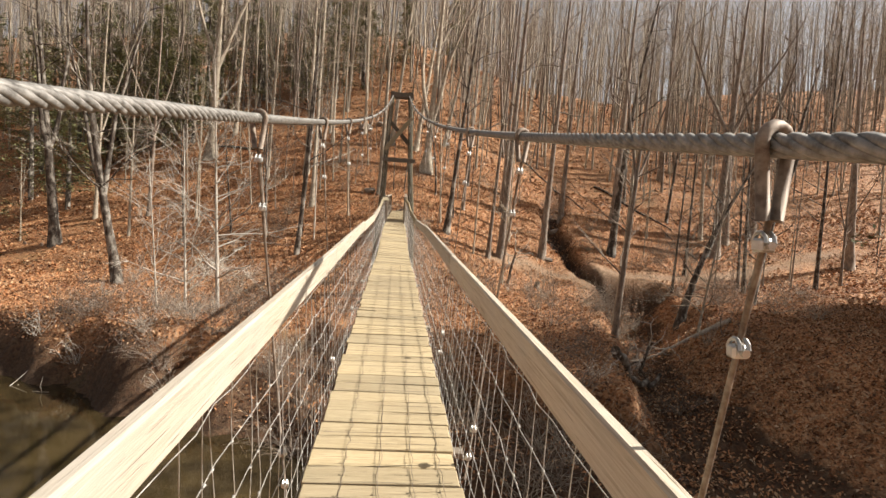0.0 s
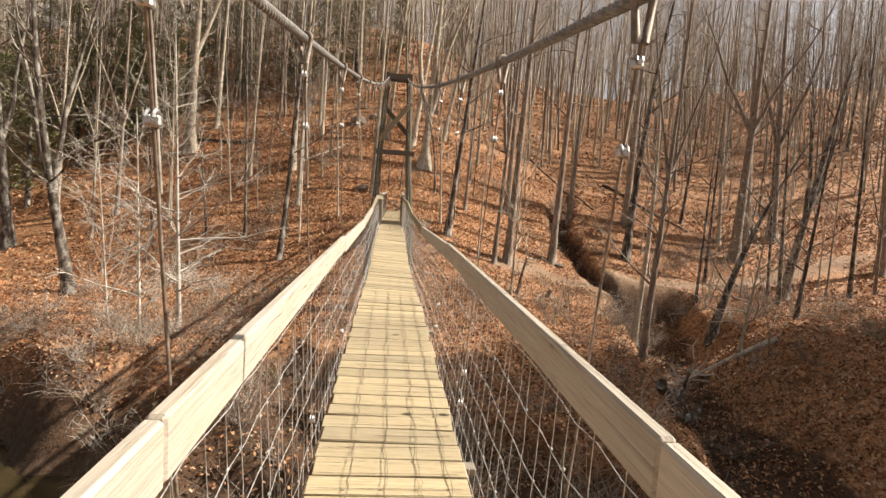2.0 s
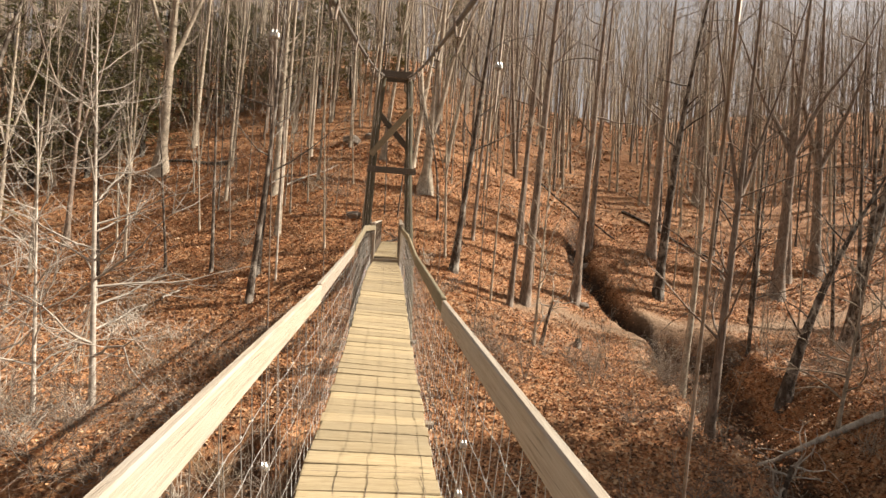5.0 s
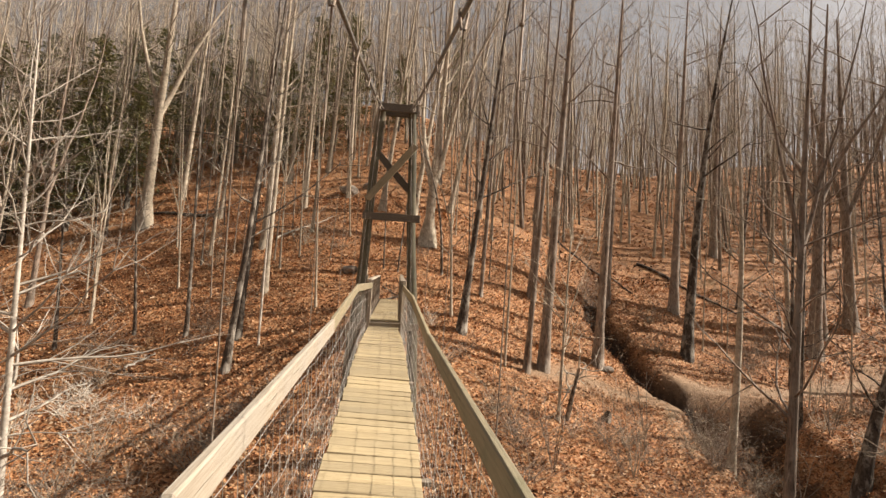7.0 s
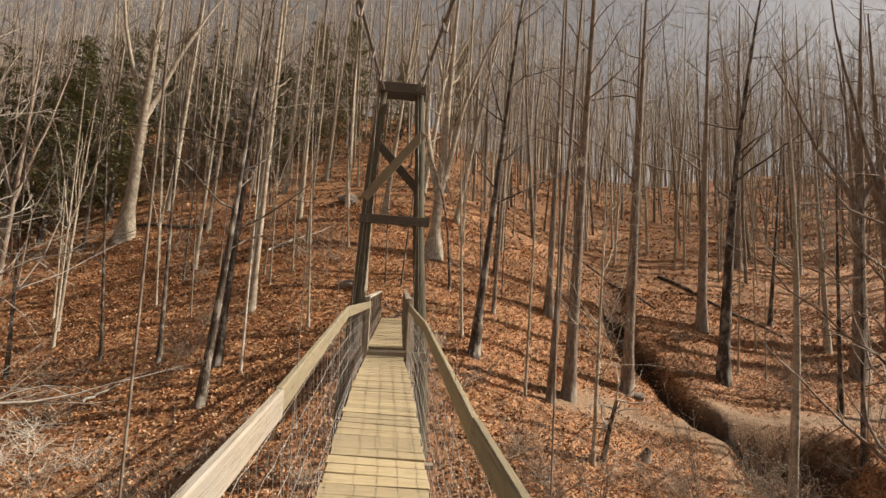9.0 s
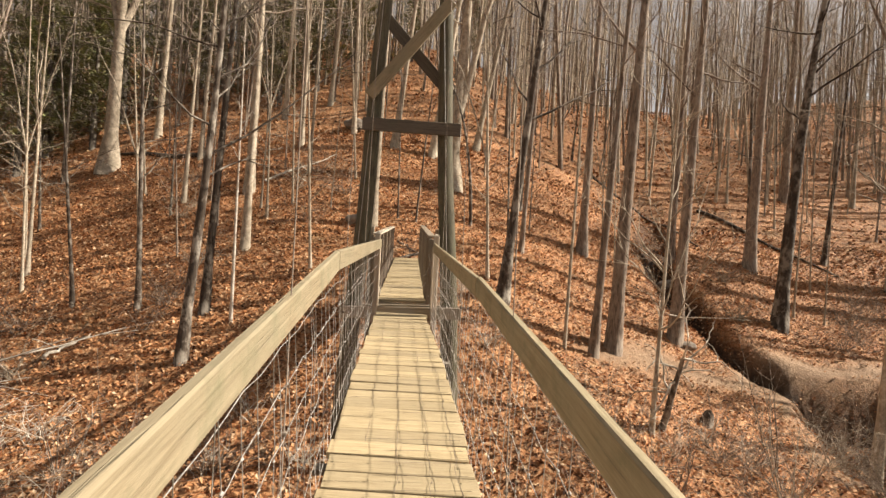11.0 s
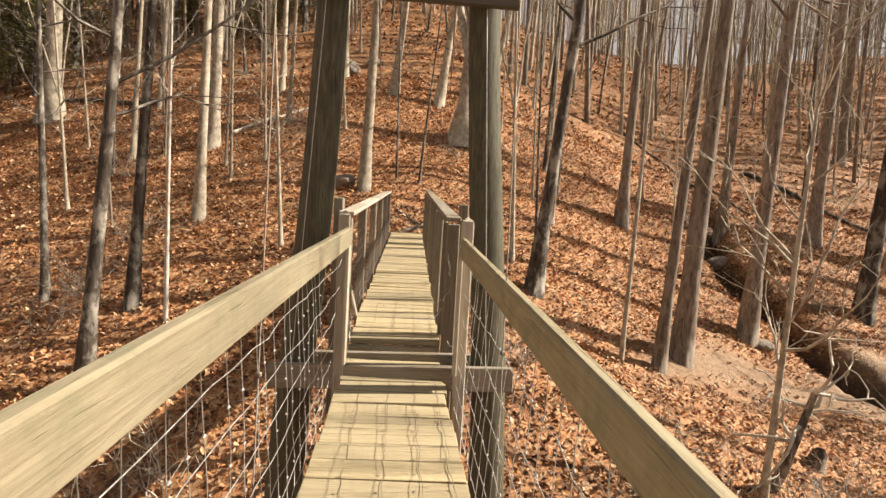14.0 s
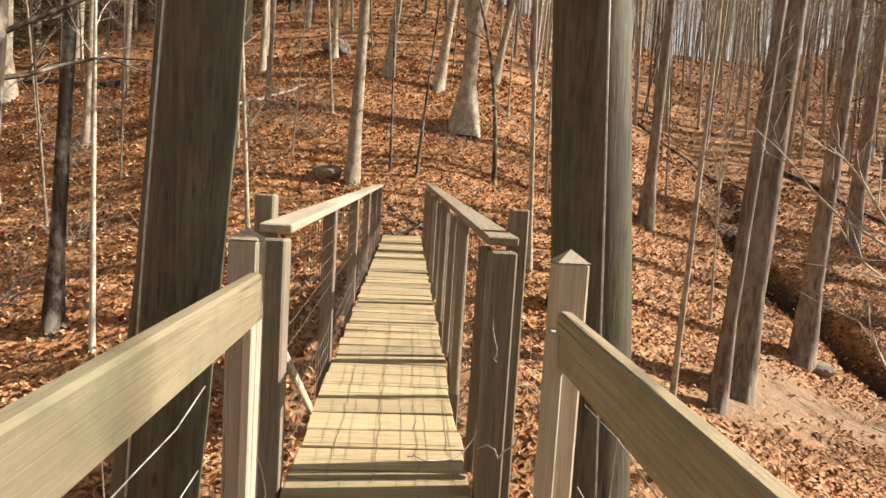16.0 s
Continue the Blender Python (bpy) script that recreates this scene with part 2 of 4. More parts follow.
DECK_WOOD = wood("deck_timber", (0.25, 0.185, 0.10), (0.46, 0.37, 0.225), (0.60, 0.50, 0.325), (2.2, 55, 55), (0.40, 0.34, 0.235), 0.45)
RAIL_WOOD = wood("rail_timber", (0.28, 0.22, 0.16), (0.49, 0.42, 0.325), (0.62, 0.56, 0.47), (1.3, 45, 45), (0.46, 0.43, 0.385), 0.7)
RAIL_OLD = wood("stained_rail_timber", (0.20, 0.155, 0.095), (0.34, 0.28, 0.18), (0.46, 0.39, 0.265), (1.1, 30, 30), (0.30, 0.27, 0.185), 0.75, 0.45)
GREY_WOOD = wood("weathered_timber", (0.11, 0.08, 0.054), (0.25, 0.195, 0.14), (0.38, 0.32, 0.25), (2.0, 50, 50), (0.27, 0.26, 0.235), 0.7, 0.2)
POLE_WOOD = wood("pole_timber", (0.022, 0.019, 0.013), (0.09, 0.078, 0.052), (0.21, 0.185, 0.125), (1.6, 18, 18), (0.06, 0.064, 0.045), 0.6, 0.4)
BEAM_WOOD = wood("beam_timber", (0.04, 0.032, 0.026), (0.10, 0.083, 0.065), (0.19, 0.165, 0.135), (2.0, 45, 45), (0.15, 0.13, 0.11), 0.5, 0.2)
BARK_DARK = bark("dark_bark", (0.025, 0.02, 0.016), (0.105, 0.083, 0.065), (0.48, 0.45, 0.39), 0.55)
BARK_BROWN = bark("brown_bark", (0.085, 0.066, 0.052), (0.34, 0.27, 0.215), (0.46, 0.42, 0.36), 0.35)
BARK_PALE = bark("pale_bark", (0.22, 0.185, 0.14), (0.52, 0.46, 0.37), (0.20, 0.17, 0.12), 0.45, (4, 4, 3), 0.4)
BARK_WHITE = bark("white_bark", (0.42, 0.385, 0.335), (0.66, 0.62, 0.55), (0.26, 0.22, 0.17), 0.4, (4, 4, 9), 0.3)
BARK_DEAD = bark("dead_wood", (0.42, 0.38, 0.32), (0.72, 0.68, 0.60), (0.22, 0.17, 0.12), 0.4, (6, 6, 2), 0.4)
LITTER = litter_material()
LEAF = leaf_material()
EVERGREEN = evergreen_material()
CABLE_STEEL = steel("cable_steel", (0.12, 0.112, 0.10), (0.33, 0.315, 0.29), 0.55, 0.35)
WIRE_STEEL = steel("galvanised_wire", (0.34, 0.32, 0.29), (0.62, 0.60, 0.56), 0.45, 0.55)
RUSTY = steel("old_iron", (0.12, 0.085, 0.06), (0.32, 0.27, 0.22), 0.65, 0.5)
BRIGHT = steel("zinc_clamp", (0.38, 0.37, 0.35), (0.62, 0.61, 0.58), 0.35, 0.9)
WATER = water_material()
ROCK = rock_material()


def rope_material():
    m = Mat("faded_rope", 0.9)
    n = m.noise(m.world((1, 1, 1)), 18, 5, 0.65)
    return m.finish(m.ramp(n, (0.35, (0.24, 0.075, 0.05)), (0.65, (0.46, 0.24, 0.17))), n, 0.4, 0.002)


ROPE = rope_material()


# ---- mesh helpers ----
class Build:
    """Collects vertices and faces for one mesh."""

    def __init__(self):
        self.v, self.f, self.n = [], [], 0

    def add(self, verts, faces):
        self.v.append(np.asarray(verts, float))
        self.f += [tuple(i + self.n for i in face) for face in faces]
        self.n += len(verts)

    def tube(self, pts, radii, sides=6, cap=True):
        pts = np.asarray(pts, float)
        k = len(pts)
        radii = np.broadcast_to(np.asarray(radii, float), (k,))
        tan = np.gradient(pts, axis=0)
        tan /= np.linalg.norm(tan, axis=1)[:, None] + 1e-12
        ref = np.array((0.0, 0.0, 1.0)) if abs(tan[0][2]) < 0.9 else np.array((1.0, 0.0, 0.0))
        a = np.cross(tan, ref)
        a /= np.linalg.norm(a, axis=1)[:, None] + 1e-12
        b = np.cross(tan, a)
        ang = np.arange(sides) * 2 * math.pi / sides
        ring = pts[:, None] + radii[:, None, None] * (np.cos(ang)[None, :, None] * a[:, None] + np.sin(ang)[None, :, None] * b[:, None])
        faces = []
        for i in range(k - 1):
            for j in range(sides):
                j2 = (j + 1) % sides
                faces.append((i * sides + j, i * sides + j2, (i + 1) * sides + j2, (i + 1) * sides + j))
        if cap:
            faces.append(tuple(range(sides)))
            faces.append(tuple(range((k - 1) * sides, k * sides))[::-1])
        self.add(ring.reshape(-1, 3), faces)

    def box(self, size, m=Matrix(), bevel=0.006, jitter=0.0, rng=None):
        """A bevelled block of that size round the origin, moved by m: the corners are cut along all edges."""
        bm = bmesh.new()
        bmesh.ops.create_cube(bm, size=1.0, matrix=Matrix.Diagonal((*size, 1)))
        if bevel:
            bmesh.ops.bevel(bm, geom=bm.edges[:], offset=bevel, segments=1, affect="EDGES")
        bm.verts.index_update()
        vs = [m @ v.co for v in bm.verts]
        if jitter:
            vs = [v + Vector([rng.uniform(-jitter, jitter) for _ in range(3)]) for v in vs]
        fs = [tuple(v.index for v in f.verts) for f in bm.faces]
        bm.free()
        self.add([tuple(v) for v in vs], fs)

    def mesh(self, name, material, smooth=True):
        me = bpy.data.meshes.new(name)
        me.from_pydata(np.concatenate(self.v).tolist(), [], self.f)
        me.materials.append(material)
        if smooth:
            me.polygons.foreach_set("use_smooth", [True] * len(me.polygons))
        me.update()
        return me


def part(name, build, material, parent, label="", smooth=True):
    me = build.mesh(name, material, smooth) if isinstance(build, Build) else build
    ob = new(name, me)
    ob.parent = parent
    if label:
        tagged(ob, label)
    return ob


def thing(name, label, category, group="", kind="", at=(0, 0, 0)):
    ob = tagged(new(name), label, category, group, kind)
    ob.empty_display_size = 0.1
    ob.location = at
    return ob


def along(a, b):
    """A pose at the middle of a-b whose x axis points from a to b, z up."""
    a, b = Vector(a), Vector(b)
    x = (b - a).normalized()
    y = Vector((0, 0, 1)).cross(x)
    y = y.normalized() if y.length > 1e-4 else Vector((0, 1, 0))
    z = x.cross(y)
    m = Matrix((x, y, z)).transposed().to_4x4()
    m.translation = (a + b) / 2
    return m


def board(name, a, b, width, thick, material, parent, label="", bevel=0.006, rng=None, roll=0.0):
    """A timber from a to b: thick across, width upright."""
    bd = Build()
    n = (Vector(b) - Vector(a)).length
    bd.box((n, thick, width), bevel=bevel)
    ob = part(name, bd, material, parent, label, smooth=False)
    ob.matrix_local = along(a, b) @ pose(0, 0, 0, roll, 0, 0)
    return ob


def limb_path(start, direction, length, n, wander, up, r):
    p, d = np.array(start, float), np.array(direction, float)
    out = [p.copy()]
    for _ in range(n):
        d = d + r.normal(0, wander, 3) + np.array((0, 0, up))
        d /= np.linalg.norm(d)
        p = p + d * length / n
        out.append(p.copy())
    return np.array(out)


# ---- the ground ----
def build_ground():
    """One sheet from the creek to the horizon: fine where one walks, coarse far off."""
    def steps(lo, hi, fine_lo, fine_hi, fine, coarse):
        left = [fine_lo - (fine_lo - lo) * (i / coarse) ** 2 for i in range(coarse, 0, -1)]
        right = [fine_hi + (hi - fine_hi) * (i / coarse) ** 2 for i in range(1, coarse + 1)]
        n = int((fine_hi - fine_lo) / fine)
        return np.array(left + [fine_lo + i * (fine_hi - fine_lo) / n for i in range(n + 1)] + right)
    xs, ys = steps(-600, 600, -20, 24, 0.22, 26), steps(-500, 900, 3, 46, 0.22, 26)
    gx, gy = np.meshgrid(xs, ys)
    gz = ground_z(gx, gy)
    rng = np.random.default_rng(4)
    gz = gz + rng.normal(0, 1.0, gz.shape) * (0.02 + 0.07 * bump01((land_z(gx, gy) - gz - 0.5) / 0.15) * (gy > 12) * (gy < 46))
    nx, ny = len(xs), len(ys)
    idx = np.arange(nx * ny).reshape(ny, nx)
    faces = np.stack([idx[:-1, :-1], idx[:-1, 1:], idx[1:, 1:], idx[1:, :-1]], -1).reshape(-1, 4)
    me = bpy.data.meshes.new("ground")
    me.from_pydata(np.stack([gx, gy, gz], -1).reshape(-1, 3).tolist(), [], faces.tolist())
    me.materials.append(LITTER)
    me.polygons.foreach_set("use_smooth", [True] * len(me.polygons))
    bare = bare_earth(gx, gy).reshape(-1)
    attr = me.attributes.new("bare", "FLOAT", "POINT")
    attr.data.foreach_set("value", bare.astype(np.float32))
    # the gully channel's shade goes into the colour as dark soil
    damp_and_shade = bump01((0.12 - gully_gap(gx, gy)) / 0.08) * bump01((46 - gy) / 2) * bump01((gy - 32.4) / 0.3)
    # ravine floor and steep bank are darkened too, standing for the shade there
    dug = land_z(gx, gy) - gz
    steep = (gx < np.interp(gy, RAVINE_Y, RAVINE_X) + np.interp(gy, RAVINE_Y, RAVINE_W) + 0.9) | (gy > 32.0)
    damp_and_shade = np.maximum(damp_and_shade, 0.8 * bump01((dug - 0.9) / 0.25) * steep * bump01((36 - gy) / 0.5))
    damp_and_shade = np.maximum(damp_and_shade, 0.9 * bump01((4.0 - line_gap(gx, gy, CREEK)) / 0.35))
    damp_and_shade = np.maximum(damp_and_shade, 0.8 * bay(gx, gy))
    attr = me.attributes.new("damp_and_shade", "FLOAT", "POINT")
    attr.data.foreach_set("value", damp_and_shade.reshape(-1).astype(np.float32))
    ob = new("ground", me)
    return tagged(ob, "leaf-covered woodland floor with sandy paths and eroded creek banks", "ground", kind="structure")


def bare_earth(x, y):
    """Share of bare soil: the trodden path, the lips of the ravine, the creek's bed and banks."""
    p = np.exp(-(line_gap(x, y, FOOTPATH) / (0.85 + 0.25 * np.sin(x * 1.3))) ** 2)
    over = ravine_z(x, y) - land_z(x, y)
    inner = x < np.interp(y, RAVINE_Y, RAVINE_X)
    lip = np.exp(-((over - 0.5) / 0.75) ** 2) * inner * bump01((34.5 - y) / 0.6) * bump01((y - 25) / 1.5)
    face = 0.6 * np.exp(-((over + 0.5) / 0.5) ** 2) * inner * bump01((30 - y) / 2) * (0.5 + 0.5 * np.sin(y * 2.2 + x))
    bed = np.clip(bump01((4.2 - line_gap(x, y, CREEK)) / 0.5), 0, 1) * 0.12
    bar = 0.6 * np.exp(-(((x - 9.5) / 2.6) ** 2 + ((y - 9.5) / 1.6) ** 2))
    return np.clip(p + lip * (0.75 + 0.25 * np.sin(x * 1.7 + y * 1.1)) + face + bed + bar, 0, 1)


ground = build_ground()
wb = Build()
wl = [Vector(p) for p in CREEK]
for k, p in enumerate(wl):
    d = (wl[min(k + 1, len(wl) - 1)] - wl[max(k - 1, 0)]).normalized()
    n = Vector((-d.y, d.x)) * 5.4
    wb.v.append(np.array([(p.x - n.x, p.y - n.y, -6.12), (p.x + n.x, p.y + n.y, -6.12)]))
    if k:
        wb.f.append((2 * k - 2, 2 * k, 2 * k + 1, 2 * k - 1))
creek = tagged(new("water", wb.mesh("water", WATER)), "shallow brown creek water between leafy banks", "creek", kind="structure")


# ---- the bridge ----
DECK_W = 0.86
TOWER_Y, END_Y = 23.3, 32.9


def mid_x(y):
    return -1.94 - 0.0395 * (y - 10.4) + 0.019 * max(0.0, y - 23.6)


def deck_z(y):
    """Top of the walking boards: hung span, two steps at the tower, ramp to the hillside."""
    if y < 23.3:
        sway = 0.11 * math.sin((y - 15.5) * math.pi / 7) if 8.5 < y < 22.5 else 0.0
        return -1.16 + 0.05 * y + 0.0006 * y * y + sway
    if y < 23.66:
        return 0.345
    return 0.46 + 0.067 * (y - 23.66)


def twist(y):
    """How far the hung span leans: its one edge rides this much higher."""
    return 0.055 * math.exp(-((y - 14.5) / 5.0) ** 4)


def cable_point(y, side):
    u = (y + 1.4) / (TOWER_Y + 1.4)
    z = 0.70 + 0.17 * y + 0.0031 * y * y
    return Vector((mid_x(y) + side * (0.74 * (1 - u) + 0.38 * u), y, z))


def rail_top(y):
    return deck_z(min(y, 23.2)) + 1.10 + 0.04 * min(max((y - 19.5) / 3.0, 0.0), 1.0)


def rail_off(y, side):
    """The handrails draw together towards the tower."""
    u = min(max((y - 17.5) / 5.4, 0.0), 1.0)
    return 0.50 - (0.13 if side < 0 else 0.025) * u * u * (3 - 2 * u)


rng = random.Random(11)

# walking boards, each its own piece, on two stringer cables
deck = thing("bridge_deck", "pale weathered plank deck of a narrow hanging footbridge", "bridge")
plank_meshes = []
for k in range(6):
    b = Build()
    b.box((DECK_W + rng.uniform(-0.01, 0.012), 0.182, 0.038), bevel=0.005, jitter=0.0025, rng=rng)
    plank_meshes.append(b.mesh("plank", DECK_WOOD, False))
y = -9.0
while y < 23.2:
    z = deck_z(y) - 0.019
    tip = math.degrees(math.atan((deck_z(min(y, 23.1) + 0.1) - deck_z(min(y, 23.1))) / 0.1))
    ob = part("plank", plank_meshes[rng.randrange(6)], None, deck)
    ob.matrix_local = pose(mid_x(y) + rng.uniform(-0.012, 0.012), y, z + rng.uniform(-0.004, 0.004), tip + rng.uniform(-1.2, 1.2), 0.6 + 45 * twist(y) + rng.uniform(-0.6, 0.6), 2.0 + rng.uniform(-0.7, 0.7))
    ob.scale.x = 1.0 - 0.09 * min(max((y - 19.5) / 3.5, 0.0), 1.0)
    y += 0.190 + rng.choice((0, 0.003, 0.007))
steps = thing("tower_steps", "short weathered timber steps up through the bridge tower", "steps")
for yy, zz in ((23.36, 0.345), (23.55, 0.345)):
    b = Build()
    b.box((0.79, 0.18, 0.038), bevel=0.005)
    ob = part("plank", b, DECK_WOOD, steps, smooth=False)
    ob.matrix_local = pose(mid_x(yy), yy, zz - 0.019, 0, 0, 2.2)
for yy, z0, z1 in ((23.285, 0.10, 0.295), (23.655, 0.15, 0.42)):
    b = Build()
    b.box((0.79, 0.036, z1 - z0), bevel=0.005)
    ob = part("riser", b, GREY_WOOD, steps, "weathered timber riser", smooth=False)
    ob.matrix_local = pose(mid_x(yy), yy, (z0 + z1) / 2, 0, 0, 2.2)
ramp = thing("approach_ramp", "weathered plank ramp from the bridge tower to the hillside", "ramp")
y = 23.66 + 0.1
while y < END_Y:
    ob = part("plank", plank_meshes[rng.randrange(6)], None, ramp)
    ob.matrix_local = pose(mid_x(y) + rng.uniform(-0.012, 0.012), y, deck_z(y) - 0.019, 3.2 + rng.uniform(-1, 1), rng.uniform(-0.5, 0.5), 2.2 + rng.uniform(-0.6, 0.6))
    ob.scale.x = 0.92
    y += 0.190 + rng.choice((0, 0.003, 0.006))
for s in (-0.3, 0.3):
    board("stringer", (mid_x(23.7) + s, 23.7, deck_z(23.7) - 0.14), (mid_x(END_Y) + s, END_Y, deck_z(END_Y) - 0.14), 0.19, 0.05, BEAM_WOOD, ramp)

# handrails: long boards on edge, butted end to end
def left_lift(y):
    """The creek-side rail stands a little higher between mid-span and tower."""
    return 0.05 * max(0.0, 1 - abs(y - 18.4) / 4.2)


JOINTS = [-9.5, -5.9, -1.85, 2.2, 6.25, 10.3, 14.35, 18.4, 22.88]
for side in (-1, 1):
    rail = thing("handrail", "pale sawn timber handrail boards butted end to end and bolted", "handrail", "bridge handrails")
    for j, (y0, y1) in enumerate(zip(JOINTS, JOINTS[1:])):
        if y1 > 22 and side < 0:
            y1 = 23.06
        slip = rng.uniform(-0.008, 0.008)
        off0, off1 = side * (rail_off(y0, side) + slip), side * (rail_off(y1, side) + slip)
        dz = rng.uniform(-0.012, 0.012)
        a = (mid_x(y0) + off0, y0 + 0.003, rail_top(y0) - 0.07 + dz - side * twist(y0))
        b = (mid_x(y1) + off1, y1 - 0.003, rail_top(y1) - 0.07 + dz - side * twist(y1))
        if side < 0:
            a, b = (a[0], a[1], a[2] + left_lift(y0)), (b[0], b[1], b[2] + left_lift(y1))
        bd = board("rail_board", a, b, 0.14, 0.042, RAIL_OLD if y0 > 14 or (side > 0 and y0 > 10) else RAIL_WOOD, rail, bevel=0.008)
        for e in (y0 + 0.07, y0 + 0.19, y1 - 0.07, y1 - 0.19):
            bolt = Build()
            bolt.tube([(0, 0, 0), (-side * 0.008, 0, 0), (-side * 0.012, 0, 0)], [0.013, 0.012, 0.007], 8)
            u = (e - y0) / (y1 - y0)
            p = Vector(a).lerp(Vector(b), u)
            o = part("bolt", bolt, BRIGHT if rng.random() < 0.4 else RUSTY, bd, "round bolt head", smooth=False)
            o.matrix_local = bd.matrix_local.inverted() @ Matrix.Translation(p + Vector((-side * 0.021, 0, rng.choice((-0.02, 0.025)))))


# woven wire fence on both sides: line wires, upright stays and knots
def fence_point(y, side, u):
    """u: 0 at the deck's edge, 1 under the handrail."""
    off = DECK_W / 2 + 0.015 + (rail_off(y, side) - 0.01 - DECK_W / 2) * u
    z0, z1 = deck_z(min(y, 23.1)) - 0.05 - side * twist(y) * 0.8, rail_top(y) - 0.13 - side * twist(y)
    return Vector((mid_x(y) + side * off, y, z0 + (z1 - z0) * u))


for side in (-1, 1):
    fence = thing("wire_fence", "galvanised woven wire fence between deck and handrail", "wire fence", "bridge fences")
    for u in (0.02, 0.15, 0.29, 0.44, 0.60, 0.78, 0.95):
        b = Build()
        ys = np.arange(-8.0, 22.7, 0.155)
        b.tube([fence_point(yy, side, u) + Vector((rng.uniform(-0.006, 0.006), 0, rng.uniform(-0.012, 0.012))) for yy in ys], 0.0019, 4)
        part("line_wire", b, WIRE_STEEL, fence)
    stays = []
    for k in range(5):
        b = Build()
        p0, p1 = Vector((0, 0, 0)), Vector((side * (0.49 - DECK_W / 2), 0, 1.02))
        b.tube([p0.lerp(p1, i / 6) + Vector((rng.uniform(-0.006, 0.006), rng.uniform(-0.012, 0.012), 0)) for i in range(7)], 0.0016, 4)
        for u in (0.15, 0.29, 0.44, 0.60, 0.78):
            c = p0.lerp(p1, u)
            b.tube([c + Vector((0, -0.009, 0)), c + Vector((0, 0, 0.004)), c + Vector((0, 0.009, 0))], [0.003, 0.0055, 0.003], 5)
        stays.append(b.mesh("stay_wire", WIRE_STEEL))
    yy = -8.0
    while yy < 22.6:
        o = part("stay_wire", stays[rng.randrange(5)], None, fence)
        o.matrix_local = Matrix.Translation(fence_point(yy, side, 0)) @ pose(0, 0, 0, rng.uniform(-4, 4), 0, 0)
        yy += 0.155
    # deck-edge ties: small blocks that stick out under the boards
for side, ys in ((1, (1.05, 4.25, 7.3, 10.6, 13.5, 16.6, 20.2)), (-1, (-0.5, 5.6, 12.1, 17.9))):
    for yy in ys:
        b = Build()
        b.box((0.16, 0.085, 0.04), bevel=0.004)
        tie = tagged(new("tie_block", b.mesh("tie_block", GREY_WOOD, False)), "short grey timber tie end under the deck edge", "timber block", "deck tie blocks")
        tie.matrix_world = pose(mid_x(yy) + side * 0.43, yy, deck_z(yy) - 0.055, 3, 0, 2)

# wire netting laid over the boards
for y0, y1 in ((-6.0, 9.6), (16.8, 23.2), (23.75, 26.2)):
    net = thing("deck_netting", "thin wire netting stapled over the deck boards for grip", "wire netting", "deck nettings")
    for s in (-0.22, -0.02, 0.17, 0.33):
        b = Build()
        pts, yy = [], y0
        while yy < y1:
            pts.append((mid_x(yy) + s + rng.uniform(-0.012, 0.012), yy, deck_z(yy) + 0.004 + rng.uniform(0, 0.004)))
            yy += 0.075
        b.tube(pts, 0.0016, 4)
        part("long_wire", b, RUSTY, net)
    yy = y0 + 0.03
    while yy < y1:
        if rng.random() < 0.7:
            b = Build()
            b.tube([(mid_x(yy) + s, yy + s * 0.03 + rng.uniform(-0.006, 0.006), deck_z(yy) + 0.004) for s in (-0.40, -0.22, -0.02, 0.17, 0.39)], 0.0013, 3)
            part("cross_wire", b, RUSTY, net)
        yy += 0.152

# main cables: laid strands round a core
def strand_cable(points, radius, turns, strands, name_ob, material):
    """Strands that wind round the line through the points."""
    pts = np.array([tuple(p) for p in points])
    tan = np.gradient(pts, axis=0)
    tan /= np.linalg.norm(tan, axis=1)[:, None]
    a = np.cross(tan, (0, 0, 1.0))
    a /= np.linalg.norm(a, axis=1)[:, None]
    b = np.cross(tan, a)
    s = np.concatenate([[0], np.cumsum(np.linalg.norm(np.diff(pts, axis=0), axis=1))])
    for k in range(strands):
        ph = s * turns * 2 * math.pi + k * 2 * math.pi / strands
        q = pts + radius * 0.62 * (np.cos(ph)[:, None] * a + np.sin(ph)[:, None] * b)
        bd = Build()
        bd.tube(q, radius * 0.43, 5)
        part("strand", bd, material, name_ob)


for side in (-1, 1):
    cable = thing("suspension_cable", "thick laid wire-rope suspension cable sagging from the tower", "cable", "main cables")
    near = np.arange(-6.0, 6.0, 0.02)
    far = np.arange(6.0, TOWER_Y + 0.01, 0.05)
    strand_cable([cable_point(v, side) for v in np.concatenate([near, far])], 0.025, 3.2, 6, cable, CABLE_STEEL)
    back = Build()
    top = cable_point(TOWER_Y, side)
    anchor = Vector((mid_x(44) + side * 1.6, 44, float(ground_z(mid_x(44) + side * 1.6, 44))))
    back.tube([top.lerp(anchor, i / 14) + Vector((0, 0, -0.5 * math.sin(math.pi * i / 14))) for i in range(15)], 0.02, 6)
    part("backstay", back, CABLE_STEEL, cable)

